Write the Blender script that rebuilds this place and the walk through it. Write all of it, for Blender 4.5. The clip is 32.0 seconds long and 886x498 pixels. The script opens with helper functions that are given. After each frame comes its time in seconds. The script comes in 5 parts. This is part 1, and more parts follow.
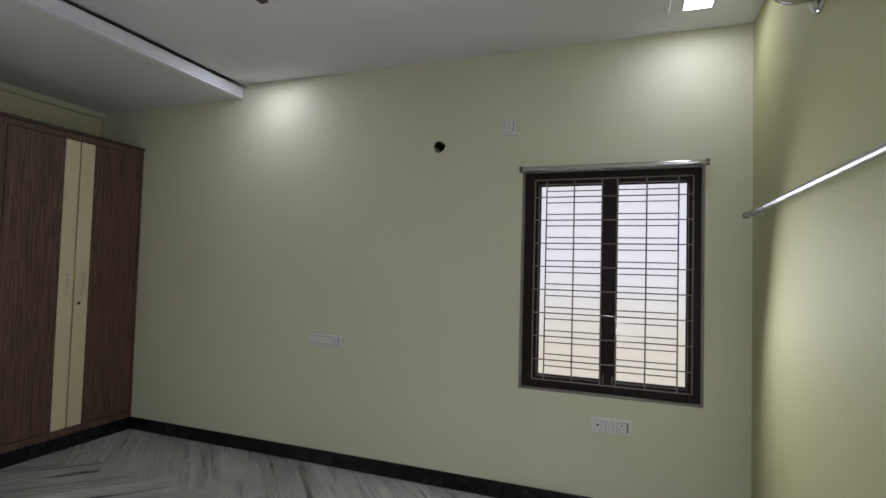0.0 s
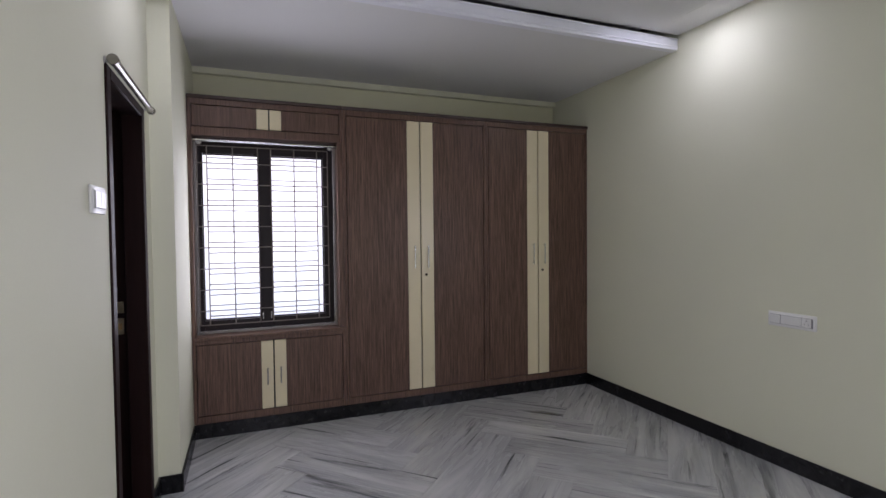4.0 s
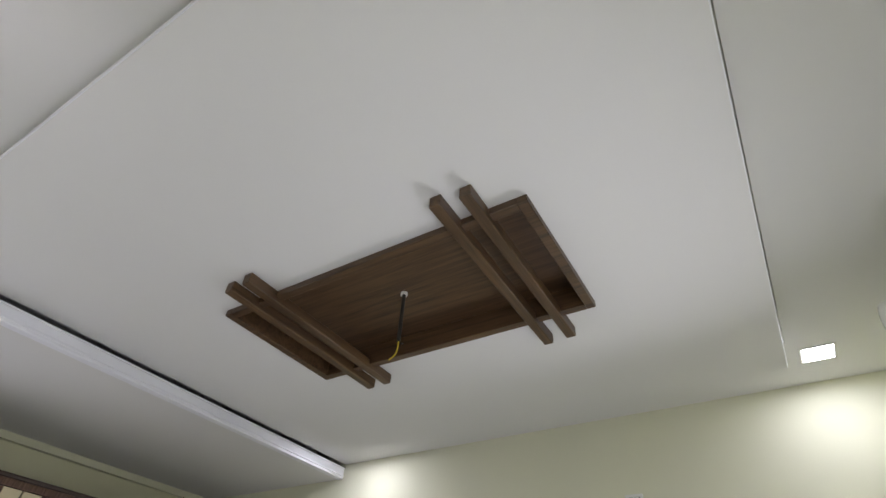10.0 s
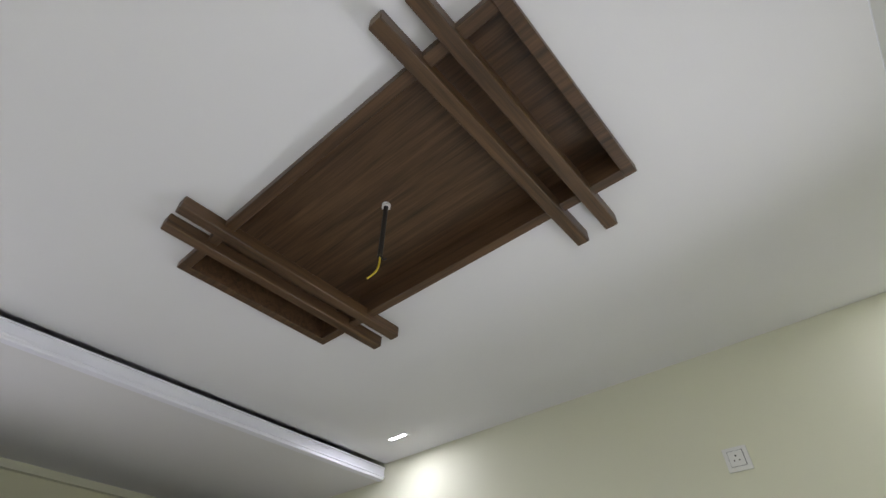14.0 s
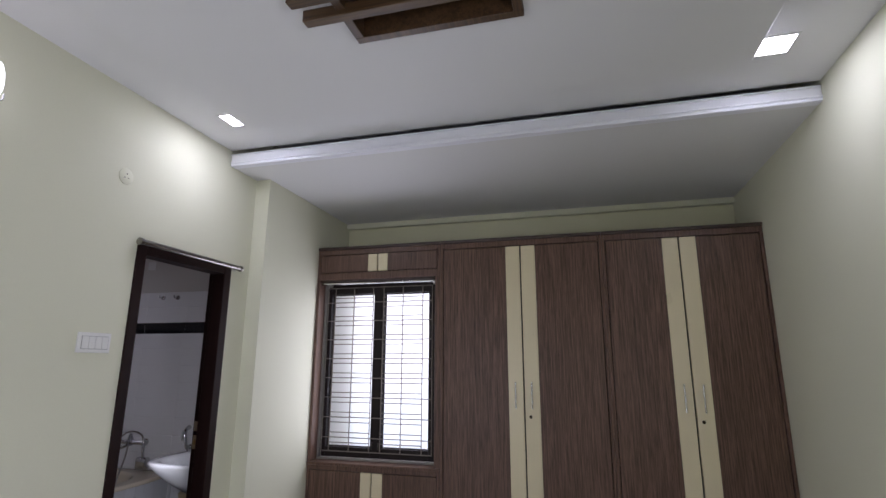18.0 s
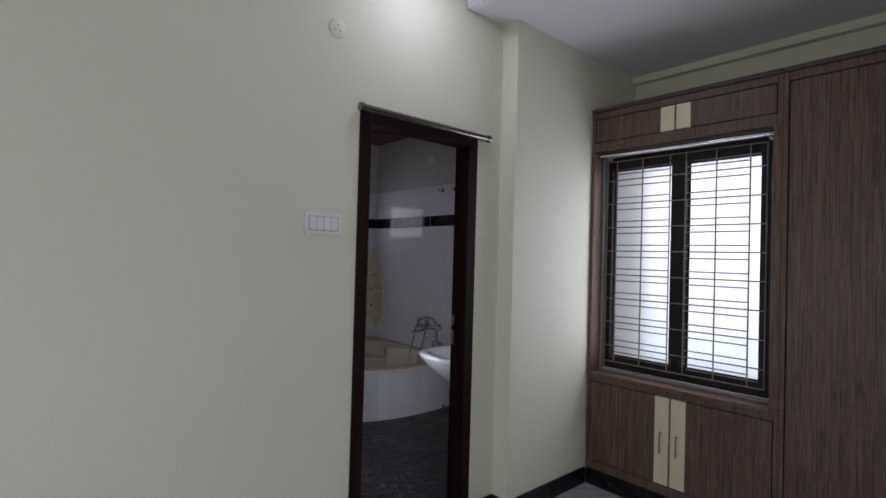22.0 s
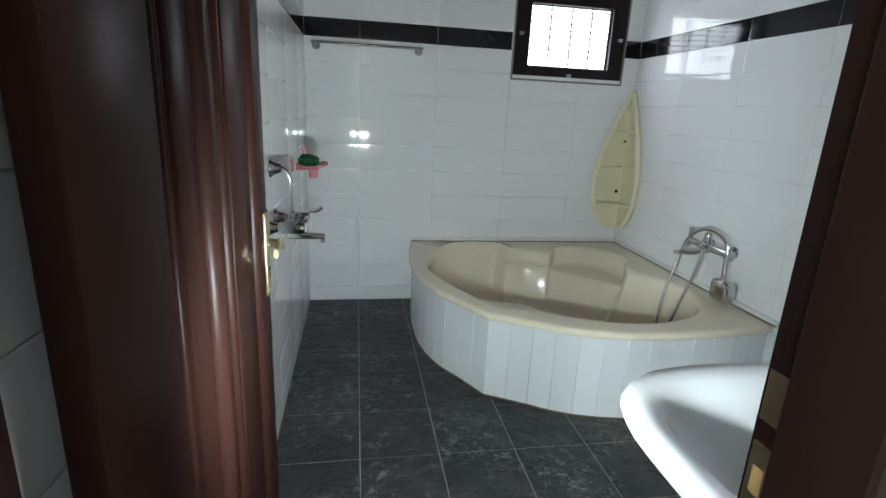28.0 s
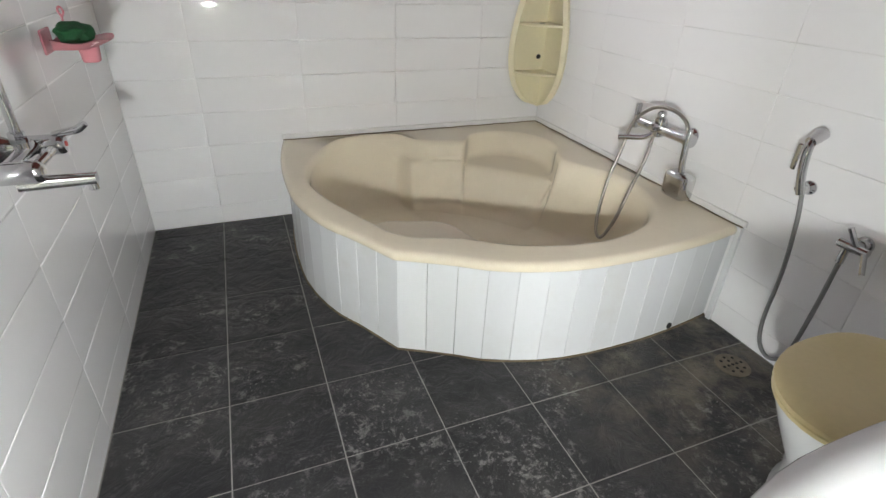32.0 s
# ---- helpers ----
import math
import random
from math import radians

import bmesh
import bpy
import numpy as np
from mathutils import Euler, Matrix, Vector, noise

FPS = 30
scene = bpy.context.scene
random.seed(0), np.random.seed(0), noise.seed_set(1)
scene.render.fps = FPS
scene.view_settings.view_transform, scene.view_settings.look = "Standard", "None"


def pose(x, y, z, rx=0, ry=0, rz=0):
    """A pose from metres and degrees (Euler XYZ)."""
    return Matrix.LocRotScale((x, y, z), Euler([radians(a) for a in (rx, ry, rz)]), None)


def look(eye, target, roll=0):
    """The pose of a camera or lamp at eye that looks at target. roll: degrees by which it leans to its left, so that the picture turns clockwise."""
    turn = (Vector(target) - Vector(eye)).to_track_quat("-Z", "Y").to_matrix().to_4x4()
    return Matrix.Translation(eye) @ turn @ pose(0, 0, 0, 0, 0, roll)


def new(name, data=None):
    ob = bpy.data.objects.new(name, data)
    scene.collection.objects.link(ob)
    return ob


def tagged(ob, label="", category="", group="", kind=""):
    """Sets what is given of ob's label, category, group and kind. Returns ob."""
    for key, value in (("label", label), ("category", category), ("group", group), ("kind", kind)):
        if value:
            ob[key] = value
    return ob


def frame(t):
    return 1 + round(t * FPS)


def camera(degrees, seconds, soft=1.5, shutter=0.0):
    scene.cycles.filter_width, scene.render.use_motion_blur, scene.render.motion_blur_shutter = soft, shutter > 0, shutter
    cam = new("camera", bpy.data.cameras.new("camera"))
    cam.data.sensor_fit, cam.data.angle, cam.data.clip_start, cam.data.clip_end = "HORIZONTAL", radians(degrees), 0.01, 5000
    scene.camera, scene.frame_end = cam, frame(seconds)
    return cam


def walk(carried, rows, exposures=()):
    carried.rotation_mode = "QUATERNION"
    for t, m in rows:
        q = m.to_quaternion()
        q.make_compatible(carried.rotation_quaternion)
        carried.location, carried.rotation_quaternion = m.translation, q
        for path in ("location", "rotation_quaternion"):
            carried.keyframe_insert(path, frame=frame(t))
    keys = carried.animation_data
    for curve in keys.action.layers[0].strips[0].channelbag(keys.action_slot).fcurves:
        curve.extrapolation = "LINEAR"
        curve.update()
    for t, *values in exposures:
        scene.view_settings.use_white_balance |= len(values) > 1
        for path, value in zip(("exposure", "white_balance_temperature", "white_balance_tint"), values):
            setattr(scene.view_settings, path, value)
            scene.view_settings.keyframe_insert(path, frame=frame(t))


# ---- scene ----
cam = camera(82.8, 32.0)
PATH = [
    (0, (3.911, -3.137, 1.424), (3.223, -1.261, 1.499), 1.6),
    (0.5, (3.892, -3.124, 1.402), (3.04, -1.315, 1.434), 1.8),
    (1, (3.859, -3.105, 1.375), (2.729, -1.455, 1.345), 1.3),
    (1.5, (3.807, -3.051, 1.367), (2.43, -1.603, 1.285), 0.3),
    (2, (3.777, -2.993, 1.391), (2.253, -1.7, 1.311), 0.2),
    (2.5, (3.799, -2.968, 1.405), (2.108, -1.905, 1.299), -0.2),
    (3, (3.834, -2.957, 1.406), (2.016, -2.129, 1.304), -0.4),
    (3.5, (3.838, -2.944, 1.399), (1.974, -2.222, 1.315), -0.7),
    (5.5, (3.804, -2.989, 1.46), (2.054, -2.032, 1.606), -0.8),
    (6, (3.803, -2.999, 1.463), (2.12, -1.96, 1.758), -0.2),
    (6.5, (3.811, -3.015, 1.456), (2.212, -1.911, 1.929), 0.1),
    (7, (3.826, -3.025, 1.482), (2.327, -1.888, 2.161), 0.7),
    (7.5, (3.832, -3.03, 1.497), (2.432, -1.868, 2.328), 1.2),
    (8, (3.852, -3.029, 1.503), (2.561, -1.846, 2.47), 1.5),
    (8.5, (3.866, -3.039, 1.507), (2.695, -1.855, 2.615), 2.2),
    (9, (3.878, -3.046, 1.507), (2.821, -1.873, 2.735), 3.1),
    (9.5, (3.881, -3.047, 1.511), (2.949, -1.846, 2.811), 3.9),
    (10, (3.871, -3.046, 1.516), (3.036, -1.801, 2.841), 3.7),
    (10.5, (3.827, -3.026, 1.528), (3.036, -1.745, 2.846), 2.6),
    (11, (3.796, -3.011, 1.527), (3.007, -1.692, 2.807), 1.9),
    (11.5, (3.783, -2.941, 1.53), (2.964, -1.614, 2.783), 1.6),
    (12, (3.784, -2.833, 1.546), (2.939, -1.569, 2.846), 1.3),
    (12.5, (3.799, -2.749, 1.543), (2.939, -1.554, 2.896), 1.2),
    (13, (3.786, -2.673, 1.541), (2.883, -1.518, 2.902), 1.3),
    (13.5, (3.718, -2.551, 1.539), (2.812, -1.427, 2.924), 1.0),
    (15.5, (3.556, -1.88, 1.501), (2.14, -1.063, 2.653), 0.0),
    (16, (3.516, -1.706, 1.499), (1.906, -1.094, 2.514), -0.0),
    (16.5, (3.468, -1.539, 1.511), (1.652, -1.344, 2.325), 0.3),
    (17, (3.493, -1.38, 1.492), (1.612, -1.534, 2.153), 0.9),
    (17.5, (3.619, -1.314, 1.447), (1.724, -1.667, 1.98), 0.5),
    (18, (3.706, -1.222, 1.449), (1.822, -1.731, 1.889), 0.2),
    (18.5, (3.762, -1.092, 1.437), (1.913, -1.767, 1.794), 0.2),
    (19, (3.801, -1.016, 1.419), (2.004, -1.85, 1.692), 0.2),
    (19.5, (3.729, -1.051, 1.407), (1.997, -2.026, 1.622), 0.1),
    (20, (3.587, -1.126, 1.422), (1.928, -2.223, 1.632), 0.5),
    (20.5, (3.43, -1.213, 1.418), (1.836, -2.408, 1.592), 0.6),
    (21, (3.208, -1.276, 1.419), (1.713, -2.597, 1.545), 1.3),
    (21.5, (3.038, -1.384, 1.405), (1.637, -2.81, 1.48), 1.9),
    (22, (2.849, -1.507, 1.408), (1.523, -3.003, 1.439), 1.6),
    (22.5, (2.675, -1.59, 1.38), (1.391, -3.123, 1.376), 1.2),
    (23, (2.481, -1.686, 1.382), (1.265, -3.272, 1.314), 1.2),
    (23.5, (2.347, -1.773, 1.354), (1.188, -3.395, 1.193), 1.1),
    (24, (2.206, -1.937, 1.358), (1.124, -3.604, 1.136), 1.1),
    (24.5, (2.088, -2.066, 1.355), (1.102, -3.786, 1.089), 0.8),
    (25, (1.92, -2.206, 1.356), (1.055, -3.981, 1.04), 0.2),
    (25.5, (1.768, -2.332, 1.349), (1.03, -4.156, 0.991), 0.3),
    (26, (1.666, -2.517, 1.345), (1.006, -4.363, 0.949), 0.9),
    (26.5, (1.578, -2.693, 1.304), (0.978, -4.555, 0.886), 1.5),
    (28.5, (1.339, -3.285, 1.322), (1.059, -5.178, 0.741), 3.1),
    (29, (1.322, -3.403, 1.32), (1.062, -5.282, 0.687), 3.3),
    (29.5, (1.3, -3.506, 1.306), (0.977, -5.359, 0.627), 3.5),
    (30, (1.254, -3.619, 1.291), (0.831, -5.435, 0.569), 3.6),
    (30.5, (1.24, -3.656, 1.294), (0.731, -5.429, 0.519), 2.9),
    (31, (1.22, -3.705, 1.288), (0.666, -5.434, 0.45), 2.3),
    (31.5, (1.201, -3.777, 1.271), (0.593, -5.445, 0.351), 2.3),
    (32, (1.18, -3.84, 1.266), (0.514, -5.447, 0.28), 2.3),
]
# exposure follows the phone's own metering
EXPOSURES = [
    (0.0, 0.25, 6350, 20), (1.0, 0.75, 6250, 21), (2.0, 0.94, 6100, 28), (3.0, 0.75, 6100, 29), (6.0, 0.66, 6200, 26), (7.0, 0.70, 6250, 25), (8.0, 0.60, 6500, 23), (9.0, 0.86, 6400, 22),
    (12.0, 0.9, 6600, 20), (13.5, 0.95, 6400, 21), (16.0, 1.15, 6250, 22), (17.0, 0.66, 6200, 26), (19.0, 0.74, 6050, 26), (20.0, 0.69, 6050, 26), (22.0, 0.34, 5950, 24), (23.0, 0.48, 5880, 25), (24.0, 0.63, 6000, 24), (24.5, 0.62, 6050, 23), (25.0, 0.69, 6080, 22), (26.0, 1.25, 6050, 14),
    (26.5, 1.42, 5900, 7), (28.5, 2.9, 6000, 0), (29.0, 2.97, 6050, 1), (30.0, 3.03, 6450, 8), (31.0, 3.06, 6550, 9), (32.0, 3.19, 6700, 11),
]
walk(cam, [(t, look(eye, target, roll)) for t, eye, target, roll in PATH], EXPOSURES)


# ---- light ----
YB = -6.545
world = bpy.data.worlds.new("world")
scene.world = world
world.use_nodes = True
wn = world.node_tree.nodes
sky = wn.new("ShaderNodeTexSky")
sky.sky_type = "NISHITA"
sky.sun_disc = False
sky.sun_elevation = radians(57)
sky.sun_rotation = radians(91)
world.node_tree.links.new(sky.outputs[0], wn["Background"].inputs[0])
wn["Background"].inputs[1].default_value = 0.08

SUN = new("sun", bpy.data.lights.new("sun", "SUN"))
SUN.data.energy, SUN.data.angle, SUN.data.color = 1.0, radians(10), (1, 0.95, 0.88)
SUN.matrix_world = look((9, -3.2, 14), (0, -3, 0))


def area_lamp(name, m, w, h, watts, color, spread=180):
    lamp = new(name, bpy.data.lights.new(name, "AREA"))
    lamp.data.shape, lamp.data.size, lamp.data.size_y = "RECTANGLE", w, h
    lamp.data.energy, lamp.data.color, lamp.data.spread = watts, color, radians(spread)
    lamp.matrix_world = m
    return lamp


DAY = (0.93, 0.97, 1.0)
LED = (0.87, 0.93, 1.0)
area_lamp("window_light_north", look((4.0, -0.11, 1.40), (3.65, -2.0, 0.75)), 0.46, 0.70, 12.3, DAY, 155)
area_lamp("window_light_west", look((-0.108, -2.78, 1.40), (2.0, -2.76, 1.40)), 0.84, 1.18, 5.0, DAY, 180)
area_lamp("window_light_bath", look((-0.03, YB - 0.05, 1.828), (-0.03, -5.0, 1.72)), 0.54, 0.36, 0.42, (0.86, 0.85, 1.0), 170)
# added daylight from an unseen, assumed entrance in the east wall; brightens the west
area_lamp("assumed_entrance_light", look((4.66, -2.84, 1.05), (1.7, -0.6, 0.0)), 0.74, 1.80, 10.0, (0.90, 0.95, 1.0), 165)
# an unseen hand torch held low in the bathroom doorway, inferred from glints
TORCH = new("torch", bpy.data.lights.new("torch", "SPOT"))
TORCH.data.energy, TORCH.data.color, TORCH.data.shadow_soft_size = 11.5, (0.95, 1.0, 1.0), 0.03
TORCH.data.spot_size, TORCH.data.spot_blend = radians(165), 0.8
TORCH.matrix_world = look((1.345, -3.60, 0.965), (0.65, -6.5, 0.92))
GLOW_N, GLOW_W, GLOW_B = 0.76, 1.2, 0.85
DOWNLIGHTS = [(1.42, -0.32), (1.42, -3.09), (4.24, -0.32), (4.24, -3.09)]
for dx, dy in DOWNLIGHTS:
    area_lamp("downlight_lamp", look((dx, dy, 2.808), (dx, dy, 0)), 0.12, 0.12, 1.45, LED)


# ---- materials ----
def material(name, color, rough=0.5, metal=0.0, vary=0.06, scale=3.0, fine=60.0, bump=0.05, depth=0.002, spec=0.5, coat=0.0,
             trans=0.0, emit=0.0, emit_color=None, stretch=(1, 1, 1), random_tint=0.0, stain=0.0, stain_color=(0.3, 0.25, 0.2), stain_scale=1.5, rough_vary=0.08):
    """A surface with variation at two scales, relief and, where wanted, stains and a tint from piece to piece."""
    m = bpy.data.materials.new(name)
    m.use_nodes = True
    nt = m.node_tree
    n, link = nt.nodes, nt.links.new
    b = n["Principled BSDF"]
    b.inputs["Metallic"].default_value = metal
    b.inputs["Specular IOR Level"].default_value = spec
    b.inputs["Coat Weight"].default_value = coat
    b.inputs["Transmission Weight"].default_value = trans
    if emit:
        b.inputs["Emission Color"].default_value = (*(emit_color or color), 1)
        b.inputs["Emission Strength"].default_value = emit
    tc = n.new("ShaderNodeTexCoord")
    mp = n.new("ShaderNodeMapping")
    mp.inputs["Scale"].default_value = stretch
    link(tc.outputs["Object"], mp.inputs[0])
    big, small = n.new("ShaderNodeTexNoise"), n.new("ShaderNodeTexNoise")
    big.inputs["Scale"].default_value, small.inputs["Scale"].default_value = scale, fine
    big.inputs["Detail"].default_value, small.inputs["Detail"].default_value = 4, 6
    vec = mp.outputs[0]
    if random_tint:
        oi = n.new("ShaderNodeObjectInfo")
        shift = n.new("ShaderNodeVectorMath")
        shift.operation = "MULTIPLY_ADD"
        comb = n.new("ShaderNodeCombineXYZ")
        for k in range(3):
            link(oi.outputs["Random"], comb.inputs[k])
        link(comb.outputs[0], shift.inputs[0])
        shift.inputs[1].default_value = (37, 53, 71)
        link(mp.outputs[0], shift.inputs[2])
        vec = shift.outputs[0]
    link(vec, big.inputs["Vector"])
    link(vec, small.inputs["Vector"])
    add = n.new("ShaderNodeMath")
    add.operation = "MULTIPLY_ADD"
    link(small.outputs["Fac"], add.inputs[0])
    add.inputs[1].default_value = 0.6
    link(big.outputs["Fac"], add.inputs[2])
    rng = n.new("ShaderNodeMapRange")
    rng.inputs["From Min"].default_value, rng.inputs["From Max"].default_value = 0.45, 1.15
    rng.inputs["To Min"].default_value, rng.inputs["To Max"].default_value = 1 - vary, 1 + vary
    link(add.outputs[0], rng.inputs["Value"])
    fac = rng.outputs["Result"]
    if random_tint:
        r2 = n.new("ShaderNodeMapRange")
        r2.inputs["To Min"].default_value, r2.inputs["To Max"].default_value = 1 - random_tint, 1 + random_tint
        link(oi.outputs["Random"], r2.inputs["Value"])
        mul = n.new("ShaderNodeMath")
        mul.operation = "MULTIPLY"
        link(fac, mul.inputs[0])
        link(r2.outputs["Result"], mul.inputs[1])
        fac = mul.outputs[0]
    tint = n.new("ShaderNodeVectorMath")
    tint.operation = "SCALE"
    tint.inputs[0].default_value = color
    link(fac, tint.inputs["Scale"])
    out = tint.outputs[0]
    if stain:
        sn = n.new("ShaderNodeTexNoise")
        sn.inputs["Scale"].default_value, sn.inputs["Detail"].default_value, sn.inputs["Roughness"].default_value = stain_scale, 8, 0.7
        link(vec, sn.inputs["Vector"])
        sr = n.new("ShaderNodeMapRange")
        sr.inputs["From Min"].default_value, sr.inputs["From Max"].default_value = 0.52, 0.75
        sr.inputs["To Max"].default_value = stain
        link(sn.outputs["Fac"], sr.inputs["Value"])
        mix = n.new("ShaderNodeMix")
        mix.data_type = "RGBA"
        link(sr.outputs["Result"], mix.inputs["Factor"])
        link(out, mix.inputs["A"])
        mix.inputs["B"].default_value = (*stain_color, 1)
        out = mix.outputs["Result"]
    link(out, b.inputs["Base Color"])
    rr = n.new("ShaderNodeMapRange")
    rr.inputs["To Min"].default_value, rr.inputs["To Max"].default_value = max(0.02, rough - rough_vary), min(1, rough + rough_vary)
    link(big.outputs["Fac"], rr.inputs["Value"])
    link(rr.outputs["Result"], b.inputs["Roughness"])
    if bump:
        bp = n.new("ShaderNodeBump")
        bp.inputs["Strength"].default_value, bp.inputs["Distance"].default_value = bump, depth
        link(add.outputs[0], bp.inputs["Height"])
        link(bp.outputs[0], b.inputs["Normal"])
    return m


WALL_GREEN = material("wall_paint_green", (0.70, 0.70, 0.555), 0.68, vary=0.035, scale=1.2, fine=250, bump=0.12, depth=0.0006, spec=0.22)
WALL_DEEP = material("wall_paint_deep_green", (0.44, 0.45, 0.245), 0.7, vary=0.03, scale=1.2, fine=250, bump=0.12, depth=0.0006, spec=0.2)
# same green paint, yellowed to put shade and bounced light into its colour
WALL_GREEN_SHADED = material("wall_paint_green_shaded", (0.70, 0.69, 0.50), 0.55, vary=0.02, scale=1.2, fine=250, bump=0.12, depth=0.0006)
CEIL = material("ceiling_paint", (0.77, 0.77, 0.78), 0.6, vary=0.015, scale=1.0, fine=200, bump=0.08, depth=0.0006)
COVE = material("cornice_paint", (0.86, 0.87, 0.94), 0.4, vary=0.02, scale=2.0, fine=100, bump=0.03)
LAMINATE = material("wardrobe_laminate", (0.121, 0.070, 0.050), 0.40, vary=0.85, scale=9, fine=34, spec=0.32, bump=0.06, depth=0.0008, stretch=(15, 15, 0.5), rough_vary=0.05)
LAM_EDGE = material("wardrobe_edge_laminate", (0.05, 0.03, 0.024), 0.42, vary=0.3, scale=6, fine=22, bump=0.05, depth=0.0006, stretch=(9, 9, 0.35))
CREAM = material("cream_laminate", (0.70, 0.62, 0.42), 0.3, vary=0.03, scale=4, fine=120, bump=0.02)
SKIRT = material("black_granite_skirting", (0.009, 0.009, 0.010), 0.25, vary=0.5, scale=20, fine=220, bump=0.02, spec=0.3)
FRAME = material("dark_window_paint", (0.013, 0.0075, 0.008), 0.42, vary=0.3, scale=8, fine=90, bump=0.04, depth=0.0008, spec=0.25)
FRAMEWOOD = material("door_frame_wood", (0.016, 0.007, 0.006), 0.5, vary=0.3, scale=5, fine=30, bump=0.05, depth=0.0008, stretch=(7, 7, 0.4), spec=0.1)
DOORWOOD = material("polished_door_wood", (0.0138, 0.0054, 0.0042), 0.34, vary=0.35, scale=5, fine=30, bump=0.05, depth=0.0008, stretch=(7, 7, 0.4), spec=0.05)
FIXWOOD = material("ceiling_frame_veneer", (0.084, 0.046, 0.022), 0.42, vary=0.75, scale=6, fine=22, bump=0.06, depth=0.0008, stretch=(0.35, 9, 9))
CHROME = material("chrome", (0.58, 0.58, 0.59), 0.10, 1.0, vary=0.05, scale=15, fine=80, bump=0.0, rough_vary=0.05)
EDGE_GREY = material("weathered_edge_strip", (0.24, 0.22, 0.21), 0.55, vary=0.2, scale=10, fine=90, bump=0.05)
DARK_CHROME = material("tarnished_chrome", (0.26, 0.245, 0.23), 0.2, 1.0, vary=0.15, scale=15, fine=80, bump=0.0)
STEEL = material("brushed_steel", (0.55, 0.54, 0.52), 0.3, 1.0, vary=0.1, scale=15, fine=120, bump=0.02)
DULL_STEEL = material("dull_steel", (0.30, 0.30, 0.29), 0.42, 1.0, vary=0.12, scale=15, fine=120, bump=0.02)
GRILLE = material("grille_paint", (0.21, 0.18, 0.155), 0.4, vary=0.1, scale=10, fine=90, bump=0.03)
TILE_W = material("white_wall_tile", (0.86, 0.86, 0.87), 0.04, vary=0.015, scale=2, fine=30, bump=0.012, depth=0.0015, random_tint=0.006, rough_vary=0.02)
TILE_BAND = material("black_band_tile", (0.012, 0.011, 0.013), 0.08, vary=0.2, scale=8, fine=60, bump=0.02, random_tint=0.1)
GROUT = material("grout", (0.78, 0.78, 0.77), 0.8, vary=0.08, scale=10, fine=150, bump=0.1)
GROUT_D = material("floor_grout", (0.33, 0.32, 0.30), 0.85, vary=0.2, scale=10, fine=120, bump=0.1)
TUB = material("cream_acrylic", (0.79, 0.715, 0.565), 0.085, vary=0.03, scale=3, fine=80, bump=0.01, spec=0.32, stain=0.10, stain_color=(0.30, 0.22, 0.13), stain_scale=4.5)
PORCELAIN = material("white_porcelain", (0.74, 0.75, 0.76), 0.12, vary=0.015, scale=3, fine=60, bump=0.01, spec=0.35)
BATH_PAINT = material("bath_wall_paint", (0.62, 0.60, 0.56), 0.6, vary=0.03, scale=2, fine=150, bump=0.1, depth=0.0006)
RED = material("red_ceiling_paint", (0.16, 0.04, 0.028), 0.5, vary=0.1, scale=2, fine=60, bump=0.05)
SWITCH = material("switch_plastic", (0.78, 0.78, 0.76), 0.25, vary=0.01, scale=5, fine=60, bump=0.0)


